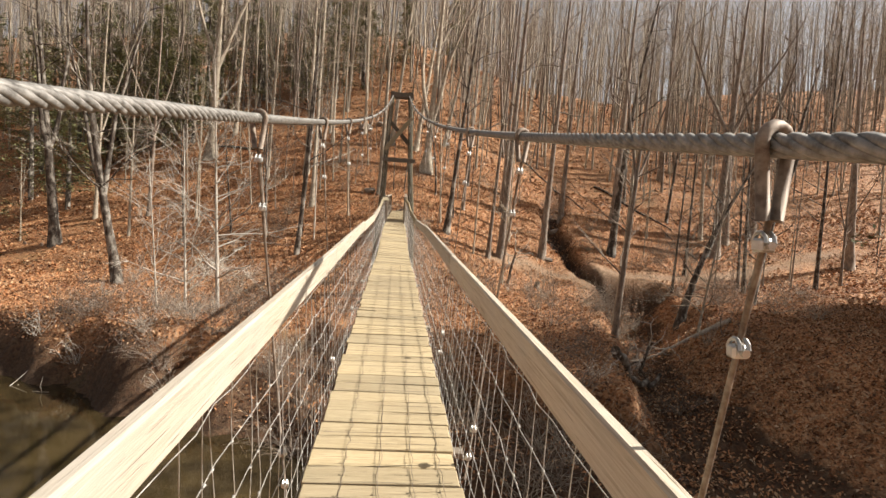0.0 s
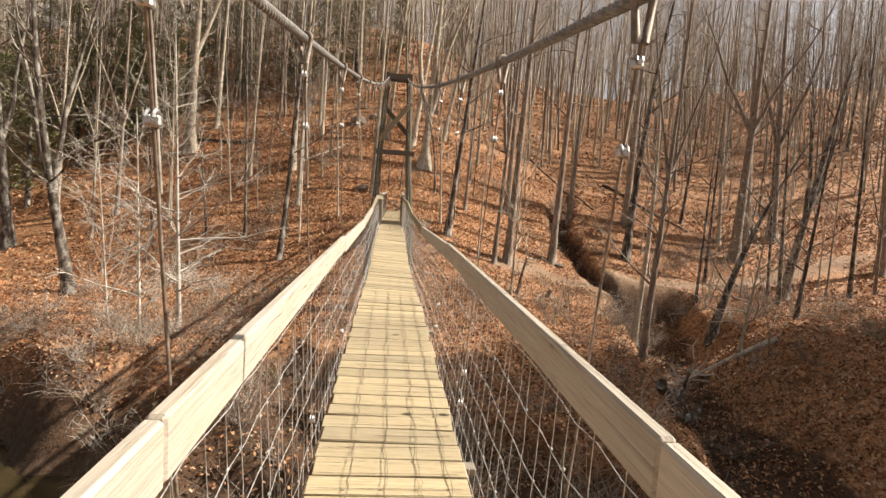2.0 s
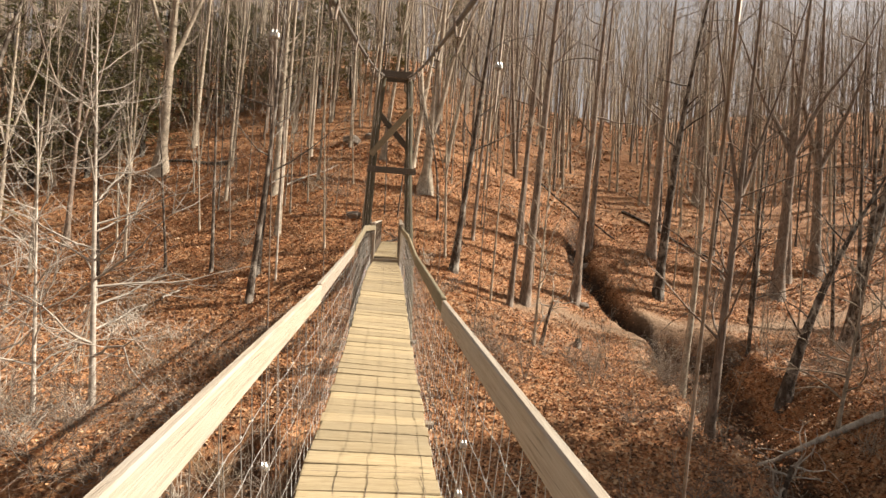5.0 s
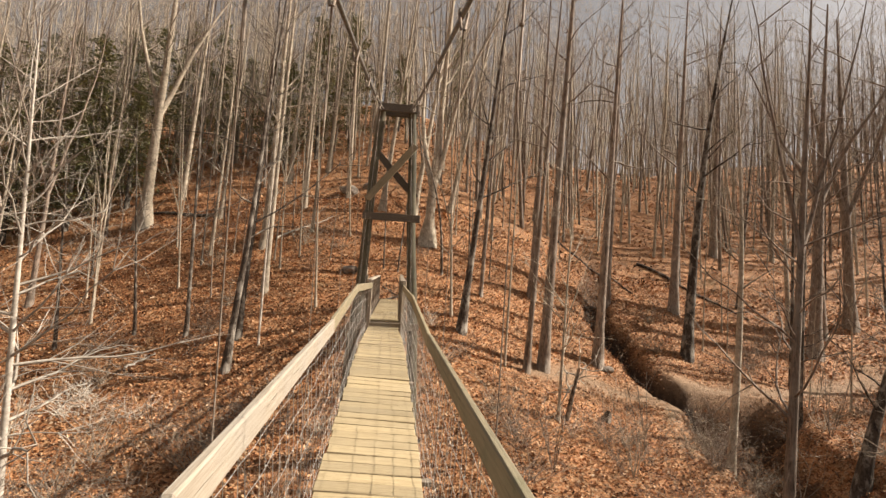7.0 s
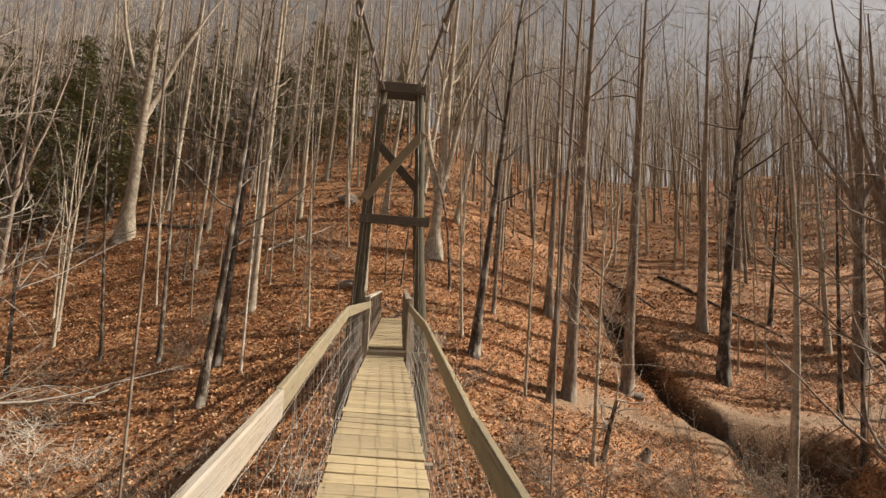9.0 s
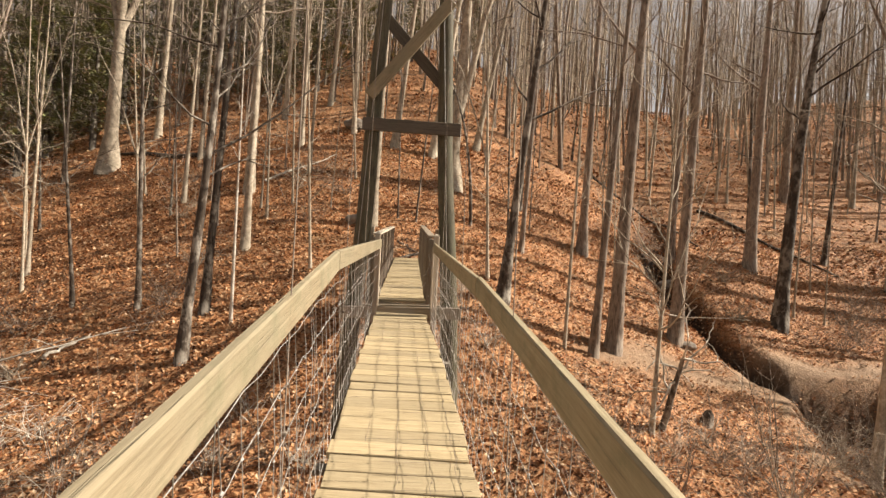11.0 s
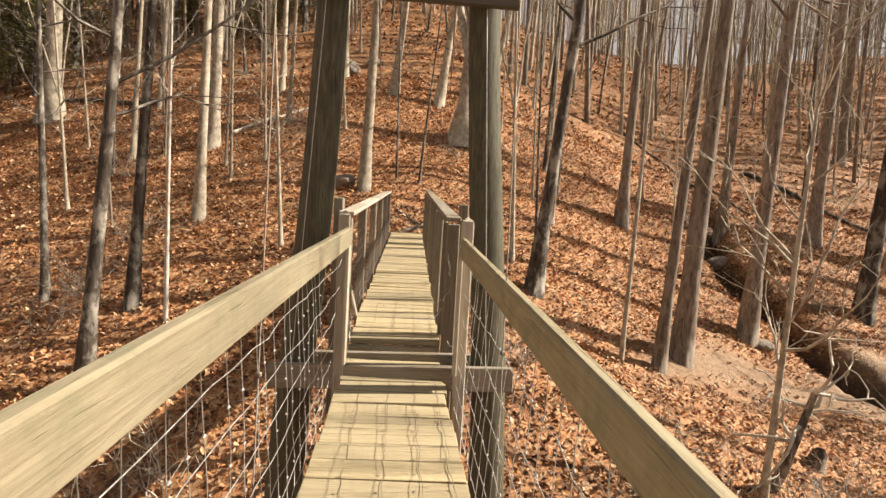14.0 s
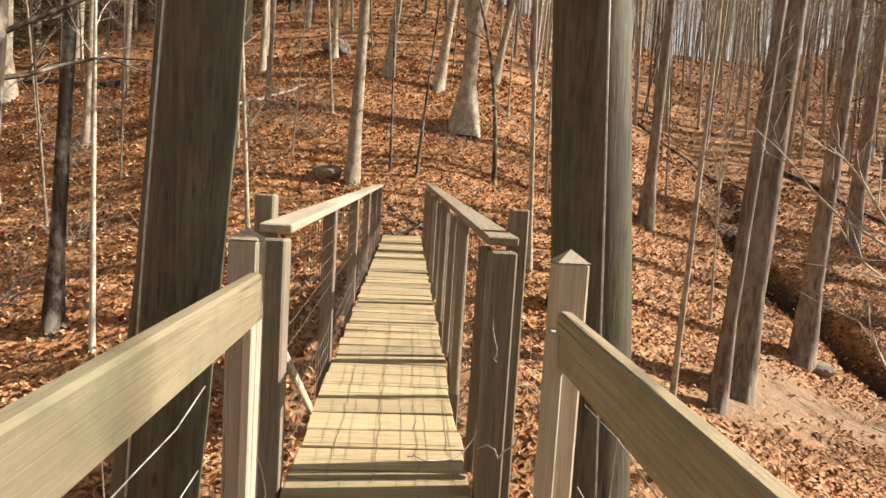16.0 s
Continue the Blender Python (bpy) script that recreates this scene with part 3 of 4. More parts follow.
# hangers: a bent rod over the cable, clamps, and a rod to the deck
HANGERS = [-1.2 + 2.05 * k for k in range(-2, 12)]
for side in (-1, 1):
    for k, hy in enumerate(HANGERS):
        yy = hy - (0.05 if side > 0 else 0.4)
        top = cable_point(yy, side)
        foot = Vector((mid_x(yy) + side * 0.49, yy + 0.02, deck_z(yy) - 0.1))
        hang = thing("hanger", "steel rod hanger hooked over the cable with bright clamps", "hanger", "bridge hangers")
        hook = Build()
        arc = [top + Vector((0.0, math.cos(w) * 0.014, 0)) + Vector((side * 0.038 * math.cos(w), 0, 0.038 * math.sin(w))) for w in np.linspace(-0.3, math.pi + 0.3, 10)]
        low = top + Vector((0, 0, -0.15))
        hook.tube([low + Vector((side * 0.014, 0, 0))] + arc + [low - Vector((side * 0.014, 0, 0))], 0.0135, 8)
        part("hook", hook, RUSTY, hang, "dull bent iron hook")
        rod = Build()
        rod.tube([low + Vector((0.006, 0.004, 0)), low.lerp(foot, 0.08) + Vector((0.007, 0.006, 0)), low.lerp(foot, 0.24) + Vector((0.004, 0.01, 0))], 0.0045, 5)
        rod.tube([low, low.lerp(foot, 0.5) + Vector((0, rng.uniform(-0.01, 0.01), 0)), foot], 0.0065 if hy < 2 else 0.0045 if hy < 6 else 0.003, 6)
        rod_ob = part("rod", rod, RUSTY, hang)
        for u in (0.03, 0.16, 0.84, 0.93):
            if hy > 12 and u < 0.5:
                continue
            c = low.lerp(foot, u)
            cl = Build()
            if hy > 10:
                cl.box((0.022, 0.016, 0.02), pose(*c, 0, 0, rng.uniform(-30, 30)), 0.004)
                part("clamp", cl, RUSTY, rod_ob, "dull rope clamp", smooth=False)
                continue
            cl.box((0.040, 0.028, 0.028), pose(*c, 0, 0, rng.uniform(-30, 30)), 0.005)
            for o2 in (-0.009, 0.009):
                cl.tube([c + Vector((o2, 0.020 * math.cos(w), 0.005 + 0.021 * math.sin(w))) for w in np.linspace(0, math.pi, 6)], 0.005, 5)
            cl.tube([c + Vector((0.0, -0.027, 0.0)), c + Vector((0, 0.027, 0.0))], 0.009, 6)
            part("clamp", cl, BRIGHT, rod_ob, "bright zinc-plated rope clamp", smooth=False)

# ---- the tower ----
TX = mid_x(TOWER_Y)
tower = thing("bridge_tower", "tall weathered timber pole tower with cross beams carrying the cables", "tower", at=(0, 0, 0))
BASE, TOP = 0.79, 0.40


def pole_x(z, side):
    return TX + side * (BASE + (TOP - BASE) * (z + 0.2) / 6.9)


for side in (-1, 1):
    b = Build()
    zs = np.linspace(-4.2, 6.50, 22)
    b.tube([(0.02 * math.sin(z * 1.3 + side), 0.015 * math.sin(z * 0.9), 0) + np.array((pole_x(z, side) , TOWER_Y, z)) for z in zs],
           [0.160 - 0.006 * (z + 3) + rng.uniform(-0.003, 0.003) for z in zs], 18)
    me = b.mesh("pole", POLE_WOOD)
    o = part("pole", me, None, tower, "grey-green weathered round timber pole")
    # turn so that the timber grain runs up the pole
    me.transform(pose(0, 0, 0, 0, 90, 0))
    o.matrix_local = pose(0, 0, 0, 0, -90, 0)
for s, off in ((-1, -0.19), (1, 0.19)):
    board("cap_beam", (TX - 0.50, TOWER_Y + off, 6.34), (TX + 0.59, TOWER_Y + off, 6.32), 0.23, 0.07, BEAM_WOOD, tower, "dark timber cap beam")
    board("deck_beam", (TX - 0.95, TOWER_Y + off, 0.29), (TX + 0.95, TOWER_Y + off, 0.33), 0.19, 0.06, GREY_WOOD, tower)
board("cross_beam", (TX - 0.74, TOWER_Y - 0.19, 3.27), (TX + 0.82, TOWER_Y - 0.19, 3.25), 0.20, 0.06, BEAM_WOOD, tower, "dark timber cross beam")
board("brace", (pole_x(3.9, -1) - 0.10, TOWER_Y - 0.185, 3.72), (pole_x(5.5, 1) + 0.12, TOWER_Y - 0.185, 5.30), 0.19, 0.05, RAIL_OLD, tower, "pale diagonal brace")
board("brace", (pole_x(4.15, 1) + 0.12, TOWER_Y + 0.185, 3.9), (pole_x(5.5, -1) - 0.12, TOWER_Y + 0.185, 5.25), 0.19, 0.05, BEAM_WOOD, tower, "dark diagonal brace on the far face")
for side in (-1, 1):
    wire = Build()
    wire.tube([(pole_x(z, side) - 0.02, TOWER_Y - 0.165 + 0.004 * math.sin(z * 3), z) for z in np.linspace(0.3, 6.3, 20)], 0.004, 5)
    part("ground_wire", wire, WIRE_STEEL, tower, "thin wire stapled up the pole")


# ---- rail posts at the tower and along the ramp ----
def post(x, y, z0, z1, size, label, cap=True, material=GREY_WOOD, group="bridge posts"):
    b = Build()
    b.box((z1 - z0, size, size), pose((z1 - z0) / 2, 0, 0), 0.008)
    if cap:
        h = size / 2
        n = z1 - z0
        b.add([(n, -h, -h), (n, h, -h), (n, h, h), (n, -h, h), (n + 0.035, 0, 0)], [(0, 1, 4), (1, 2, 4), (2, 3, 4), (3, 0, 4)])
    ob = tagged(new("rail_post", b.mesh("rail_post", material, False)), label, "post", group)
    ob.matrix_world = Matrix.Translation((x, y, z0)) @ pose(0, 0, 0, 0, -90, 0)
    return ob


for side in (-1, 1):
    py = 22.95 if side > 0 else 23.12
    px = mid_x(py) + side * (0.50 if side > 0 else 0.415)
    post(px, py, -0.35, 1.55, 0.088, "square pale weathered timber post with a pointed top at the tower", True, RAIL_WOOD)
    # board nailed on the post's inner face
    b = Build()
    b.box((0.95, 0.10, 0.028), pose(0.475, 0, 0), 0.005)
    pl = tagged(new("post_board", b.mesh("post_board", RAIL_WOOD, False)), "short pale weathered board nailed to a rail post", "board", "post boards")
    pl.matrix_world = Matrix.Translation((px - side * 0.045, py - 0.07, 0.42)) @ pose(0, 0, 0, 0, -90, 0)


RAMP_Y = [23.72, 25.3, 27.0, 28.7, 30.4, 32.0]
for side in (-1, 1):
    for k, py in enumerate(RAMP_Y):
        px = mid_x(py) + side * 0.47
        zt = deck_z(max(py, 23.7)) + (1.07 if k else 1.05)
        post(px, py, min(deck_z(max(py, 23.7)) - 0.5, float(ground_z(px, py))), zt, 0.09 if k else 0.11, "brown square timber railing post of the ramp", False, GREY_WOOD, "ramp posts")
        if k == 0:
            post(px + side * 0.10, py + 0.22, -0.3, zt + 0.18, 0.085, "narrow timber post behind the first ramp post", False, GREY_WOOD, "ramp posts")
    rl = thing("ramp_railing", "weathered timber ramp railing with top board and wire mesh", "railing", "ramp railings")
    for (y0, y1) in zip(RAMP_Y, RAMP_Y[1:]):
        z0, z1 = deck_z(max(y0, 23.7)), deck_z(y1)
        o0, o1 = mid_x(y0) + side * 0.47, mid_x(y1) + side * 0.47
        lift = (0.006 if side > 0 else -0.004)
        top = board("top_rail", (o0, y0, z0 + 1.09 + lift * (y0 - 23.7)), (o1, y1, z1 + 1.09 + lift * (y1 - 23.7)), 0.038, 0.135, RAIL_WOOD if side < 0 else GREY_WOOD, rl)
        yy = y0 + 0.12
        while yy < y1 - 0.08:
            u = (yy - y0) / (y1 - y0)
            if side > 0:
                board("baluster", (mid_x(yy) + side * 0.41, yy, z0 + (z1 - z0) * u + 0.02), (mid_x(yy) + side * 0.415, yy + 0.01, z0 + (z1 - z0) * u + 1.05), 0.035, 0.05, GREY_WOOD, rl)
            yy += 0.85
        mesh_w = Build()
        for hh in np.arange(0.06, 1.04, 0.1):
            mesh_w.tube([(mid_x(v) + side * 0.425, v, deck_z(max(v, 23.7)) + hh + rng.uniform(-0.006, 0.006)) for v in np.linspace(y0, y1, 8)], 0.0015, 3)
        for v in np.arange(y0, y1, 0.1):
            mesh_w.tube([(mid_x(v) + side * 0.425, v, deck_z(max(v, 23.7)) + 0.03), (mid_x(v) + side * 0.425, v, deck_z(max(v, 23.7)) + 1.04)], 0.0013, 3)
        part("wire_mesh", mesh_w, RUSTY, rl, "rusty square wire mesh")
# loose wire ends curling off the posts, and an old rope strung beside the rail
for k, (wx, wy, wz, s) in enumerate(((0.40, 22.98, 1.05, 1), (0.43, 23.60, 1.25, 1), (0.40, 23.62, 0.78, 1), (0.41, 23.1, 0.62, 1), (-0.40, 23.2, 0.95, -1), (-0.41, 23.3, 0.6, -1))):
    b = Build()
    q = np.random.default_rng(60 + k)
    b.tube(limb_path((mid_x(wy) + wx, wy, wz), (-s * 0.2, -0.3, -1), q.uniform(0.25, 0.45), 8, 0.35, -0.05, q), 0.0025, 5)
    tagged(new("loose_wire", b.mesh("loose_wire", WIRE_STEEL)), "loose curled end of fence wire on a post", "wire", "loose wires")
rope = thing("old_rope", "faded reddish twisted rope strung along the outside of the handrail", "rope")
strand_cable([(mid_x(v) - rail_off(v, -1) - 0.045 - 0.03 * math.sin((v - 17) * 0.8), v, rail_top(v) - 0.01 - 0.08 * math.sin((v - 17.0) * math.pi / 6.05)) for v in np.arange(17.0, 23.06, 0.03)], 0.009, 9.0, 3, rope, ROPE)
prop = thing("leaning_batten", "pale thin batten leaning against the first ramp post", "batten")
board("batten", (mid_x(23.9) - 0.47, 23.75, 1.12), (mid_x(24.5) - 0.41, 24.45, 0.5), 0.045, 0.025, RAIL_WOOD, prop)
landing = thing("landing_step", "low earth and timber step where the ramp meets the hill", "step")
board("sleeper", (mid_x(END_Y) - 0.6, END_Y + 0.1, deck_z(END_Y) - 0.10), (mid_x(END_Y) + 0.6, END_Y + 0.14, deck_z(END_Y) - 0.10), 0.16, 0.16, BEAM_WOOD, landing, bevel=0.02)


# ---- trees ----
def make_tree(seed, height, radius, lean=0.0, lean_y=0.0, limbs=16, first=0.4, twigs=5, wander=0.05, spread=0.22, fork=None, curve=0.0, sides=9, droop=0.05, flare=0.45, stout=1.0):
    """Trunk and crown of a bare tree standing at the origin."""
    r = np.random.default_rng(seed)
    n = 12
    t = np.linspace(0, 1, n + 1)
    jig = np.cumsum(r.normal(0, wander * 0.12, (n + 1, 2)), axis=0) * (height / n)
    jig -= jig[0]
    pts = np.stack([lean * height * t + curve * height * np.sin(math.pi * t) + jig[:, 0] * t, lean_y * height * t + jig[:, 1] * t, height * t], -1)
    pts[0, 2] = -0.35
    rad = radius * (1 - 0.9 * t ** 0.9) + 0.006
    rad = rad + radius * flare * np.exp(-t * height / 0.45)
    trunk, crown = Build(), Build()
    fine = np.linspace(0, 1, 2 * n + 1)
    fp = np.stack([np.interp(fine, t, pts[:, i]) for i in range(3)], -1)
    fr = np.interp(fine, t, rad) * r.uniform(0.95, 1.05, len(fine))
    trunk.tube(fp, fr, sides)
    arms = []
    if fork:
        for s in (-1, 1):
            i = int(fork * n)
            d = pts[i] - pts[i - 1]
            d = d / np.linalg.norm(d) + np.array((0.30 * s + r.uniform(-0.1, 0.1), r.uniform(-0.25, 0.25), 0))
            path = limb_path(pts[i], d, height * (1 - fork) * 0.95, 8, 0.08, 0.06, r)
            trunk.tube(path, np.linspace(rad[i] * 0.75, 0.012, 9), 7)
            arms.append(path)
    for k in range(limbs):
        u = first + (0.98 - first) * (k + r.uniform(0, 1)) / limbs
        base = np.array([np.interp(u, t, pts[:, i]) for i in range(3)])
        rb = float(np.interp(u, t, rad))
        if arms and r.random() < 0.55 and u > fork:
            path = arms[r.integers(len(arms))]
            j = r.integers(1, len(path) - 1)
            base, rb = path[j], rad[0] * 0.25
        a = r.uniform(0, 2 * math.pi)
        d = np.array((math.cos(a), math.sin(a), r.uniform(0.25, 1.1)))
        ln = height * spread * r.uniform(0.55, 1.25) * (1.15 - 0.55 * u)
        lp = limb_path(base, d, ln, 6, 0.16, droop, r)
        lr = max(min(rb * 0.45, 0.02 + ln * 0.011), 0.006) * stout
        crown.tube(lp, np.linspace(lr, 0.004 * stout, 7), 4, False)
        for _ in range(twigs):
            j = r.integers(1, 6)
            d2 = lp[j] - lp[j - 1]
            d2 = d2 / np.linalg.norm(d2) + r.normal(0, 0.55, 3)
            l2 = ln * r.uniform(0.25, 0.55)
            tp = limb_path(lp[j], d2, l2, 3, 0.2, 0.04, r)
            crown.tube(tp, np.linspace(max(lr * 0.4, 0.0045 * stout), 0.0025 * stout, 4), 3, False)
            if twigs > 3:
                for _ in range(2):
                    jj = r.integers(1, 3)
                    d3 = tp[jj] - tp[jj - 1]
                    d3 = d3 / np.linalg.norm(d3) + r.normal(0, 0.6, 3)
                    crown.tube(limb_path(tp[jj], d3, l2 * 0.55, 1, 0.2, 0.02, r), [0.0034 * stout, 0.002 * stout], 3, False)
    return trunk, crown


def tree(x, y, height, radius, material, label, group="", **shape):
    t = thing("tree", label, "tree", group, at=(x, y, float(ground_z(x, y))))
    shape.setdefault("stout", 0.85)
    trunk, crown = make_tree(int(abs(x) * 131 + y * 17), height, radius, **shape)
    part("trunk", trunk, material, t)
    part("crown", crown, material, t)
    return t


DARK, BROWN, PALE, WHITE = BARK_DARK, BARK_BROWN, BARK_PALE, BARK_WHITE
SAP = "slim grey sapling on the leafy slope"
BIG = "tall bare hardwood trunk with brown bark rising from leaves"
# the creek-side terrace and slope
LICHEN = "slim dark tree with pale lichen patches"
tree(-16.4, 25.4, 17, 0.24, DARK, "crooked mossy dark tree forking above the creek bank", lean=-0.12, fork=0.30, limbs=24, curve=-0.03, first=0.25, twigs=6, spread=0.28)
tree(-9.5, 20.1, 10.5, 0.075, WHITE, "slender white-barked birch with fine spreading twigs", lean=-0.05, limbs=30, first=0.12, spread=0.30, twigs=6, flare=0.2, stout=1.35)
tree(-10.6, 19.6, 7.5, 0.05, WHITE, "thin pale sapling with fine spreading twigs", lean=-0.04, limbs=26, first=0.08, spread=0.32, twigs=6, flare=0.2, stout=1.35)
tree(-12.4, 21.0, 6.5, 0.04, WHITE, "thin pale sapling with fine spreading twigs", lean=-0.08, limbs=24, first=0.08, spread=0.34, twigs=6, flare=0.2, stout=1.35)
tree(-8.25, 28.7, 16, 0.135, DARK, "slim dark crooked tree with long bare side branches", lean=0.05, limbs=18, first=0.3, spread=0.34, droop=-0.01, curve=0.012)
tree(-8.6, 30.95, 16, 0.13, DARK, LICHEN, lean=0.05, limbs=14, first=0.4)
tree(-10.8, 31.45, 12, 0.085, DARK, SAP, lean=-0.03, limbs=12, first=0.3)
tree(-7.6, 30.4, 9, 0.045, WHITE, "thin straight pale sapling on the slope", lean=0.0, limbs=8, first=0.5, flare=0.2)
tree(-8.6, 34.35, 18, 0.14, PALE, "pale smooth-barked beech on the leafy slope", lean=0.02, limbs=14, first=0.4)
tree(-19.0, 43.6, 22, 0.37, PALE, "large pale beech forking high on the hillside", lean=0.03, fork=0.36, limbs=22, first=0.35, flare=0.9)
tree(-13.1, 32.0, 9, 0.06, DARK, SAP, lean=-0.1, limbs=12, first=0.3)
tree(-8.9, 43.6, 14, 0.12, PALE, SAP, lean=0.02)
tree(-9.6, 46.4, 15, 0.13, PALE, SAP, lean=0.01)
tree(-12.9, 38.9, 13, 0.10, PALE, SAP, lean=0.04)
tree(-15.6, 31.0, 8, 0.07, DARK, SAP, lean=-0.06)
tree(-24.5, 33.0, 18, 0.32, DARK, "broad dark tree standing over the creek", lean=-0.10, fork=0.4, limbs=18)
tree(-10.0, 38.8, 19, 0.21, PALE, "straight pale beech with a mossy foot on the hillside", lean=0.02)
tree(-18.2, 47.0, 18, 0.18, PALE, "pale beech on the hillside", lean=0.05)
tree(-11.3, 49.1, 17, 0.17, PALE, "pale beech on the hillside", lean=0.03)
tree(-7.7, 40.3, 15, 0.085, PALE, SAP, lean=0.03)
tree(-6.4, 45.8, 16, 0.13, PALE, SAP, lean=-0.01)
tree(-20.9, 43.0, 13, 0.09, DARK, SAP, lean=0.02)
tree(-14.2, 43.5, 15, 0.12, PALE, SAP, lean=0.05)
# round the ramp's end
tree(-4.2, 36.25, 18, 0.18, PALE, "grey straight trunk beside the ramp's end", lean=0.03, limbs=12, first=0.5)
tree(-3.2, 37.0, 8, 0.035, DARK, "thin dark sapling behind the ramp", lean=-0.02, limbs=8, flare=0.1)
tree(-2.45, 36.9, 8, 0.04, DARK, "thin dark leaning sapling behind the ramp", lean=0.08, limbs=8, flare=0.1)
tree(-0.05, 37.7, 9, 0.075, DARK, "bowed dark sapling leaning over the slope", lean=-0.26, curve=0.07, limbs=8, flare=0.1)
tree(-0.85, 40.8, 19, 0.30, PALE, "pale beech with flared roots and leaning forked stems", lean=0.05, fork=0.2, limbs=18, flare=1.3)
tree(-1.8, 43.8, 19, 0.2, PALE, "pale leaning beech up the slope", lean=0.13, fork=0.5)
tree(-3.9, 43.8, 18, 0.17, PALE, "pale leaning beech up the slope", lean=0.10, fork=0.5, flare=1.0)
tree(0.7, 45.2, 18, 0.17, PALE, "pale leaning beech up the slope", lean=0.18, fork=0.6)
tree(1.95, 36.35, 15, 0.10, BROWN, SAP, lean=0.05)
tree(3.5, 43.7, 14, 0.1, PALE, SAP, lean=0.02)
tree(2.6, 40.5, 13, 0.09, DARK, SAP, lean=0.03)
# the terrace over the gully, and beyond
tree(0.55, 31.9, 19, 0.17, DARK, "dark leaning tree with pale lichen beside the ramp", lean=0.10, limbs=18, first=0.3, flare=0.7, spread=0.26)
tree(3.15, 30.45, 19, 0.125, BROWN, "slimmer trunk grown beside a larger tree", lean=0.06, limbs=10, first=0.4)
tree(4.05, 31.25, 23, 0.225, BROWN, BIG, lean=0.05, limbs=14, first=0.4, sides=14)
tree(2.2, 30.2, 11, 0.05, PALE, "thin straight pale sapling beside larger trunks", lean=0.03, limbs=10, first=0.35, flare=0.2)
tree(7.4, 34.0, 22, 0.225, BROWN, "tall straight brown trunk on the gully's edge", lean=0.05, limbs=14, first=0.4, sides=14)
tree(13.4, 36.9, 22, 0.28, DARK, "stout dark trunk leaning above the gully path", lean=0.13, curve=-0.02, limbs=16, first=0.35, sides=12)
tree(23.3, 40.2, 23, 0.4, BROWN, "thick brown trunk on the far bank", lean=0.06, limbs=16, fork=0.45)
tree(15.4, 42.3, 22, 0.30, BROWN, BIG, lean=0.04, limbs=12)
tree(23.4, 51.2, 22, 0.28, BROWN, BIG, lean=0.03, limbs=12)
tree(5.2, 38.7, 20, 0.19, BROWN, "brown trunk with a mossy foot across the gully", lean=0.03, limbs=12, first=0.45, flare=0.8)
tree(10.6, 41.4, 20, 0.22, BROWN, BIG, lean=0.04, limbs=12)
tree(21.0, 44.2, 13, 0.13, DARK, SAP, lean=0.1)
tree(3.6, 27.3, 9.5, 0.055, PALE, "thin pale sapling with tangled dead branches", lean=0.04, limbs=18, first=0.2, spread=0.3, stout=1.5)
tree(28.2, 43.0, 22, 0.38, BROWN, BIG, lean=-0.02, fork=0.4)
tree(25.2, 41.8, 20, 0.26, BROWN, BIG, lean=-0.03)
tree(32.6, 37.3, 20, 0.34, BROWN, BIG, lean=-0.03)
tree(22.0, 33.0, 16, 0.3, DARK, "dark twisted tree leaning away from the gully", lean=0.22, fork=0.35, limbs=18)
tree(8.5, 22.9, 17, 0.16, BROWN, "tree with pale lichen growing from the ravine bank", lean=0.07, limbs=24, first=0.2, spread=0.24, fork=0.5)
tree(11.0, 29.3, 17, 0.17, PALE, "smooth grey stem rising from the ravine", lean=0.02, curve=0.02, limbs=14, first=0.45)
tree(13.3, 25.9, 10, 0.22, DARK, "bowed dead snag leaning over the ravine", lean=0.42, curve=-0.05, limbs=14, first=0.25, spread=0.35)
tree(16.5, 24.5, 11, 0.10, DARK, SAP, lean=0.12, limbs=18, first=0.2, spread=0.3)
tree(15.6, 31.5, 12, 0.09, DARK, SAP, lean=0.05, limbs=16, first=0.2, spread=0.28)
tree(18.2, 28.0, 13, 0.11, DARK, SAP, lean=-0.03, limbs=16, first=0.2, spread=0.28)
tree(19.0, 36.5, 14, 0.12, DARK, SAP, lean=0.03, limbs=16, first=0.25, spread=0.28)
tree(12.2, 22.0, 7, 0.06, PALE, SAP, lean=0.15, limbs=18, first=0.15, spread=0.35, stout=1.5)


def dead_antlers(x, y):
    """A short leaning stem with bleached bare branches."""
    t = thing("dead_tree", "leaning dead stem with bleached antler-like branches", "dead tree", at=(x, y, float(ground_z(x, y))))
    r = np.random.default_rng(8)
    b = Build()
    stem = limb_path((0, 0, -0.2), (0.25, -0.1, 1), 2.1, 7, 0.07, 0.02, r)
    b.tube(stem, np.linspace(0.10, 0.05, 8), 9)
    for k in range(8):
        c = Build()
        j = r.integers(4, 8)
        a = r.uniform(0, 6.28)
        lp = limb_path(stem[j], (math.cos(a), math.sin(a) * 0.6, r.uniform(0.2, 1.0)), r.uniform(1.0, 2.1), 8, 0.3, -0.06, r)
        c.tube(lp, np.linspace(0.034, 0.008, 9), 6)
        for _ in range(3):
            i = r.integers(2, 8)
            c.tube(limb_path(lp[i], r.normal(0, 1, 3), r.uniform(0.3, 0.8), 5, 0.3, -0.05, r), np.linspace(0.014, 0.004, 6), 5)
        part("branch", c, BARK_DEAD, t, "bleached twisted branch")
    part("trunk", b, BARK_DARK, t)


dead_antlers(4.0, 27.7)
dead_antlers(8.3, 19.6)


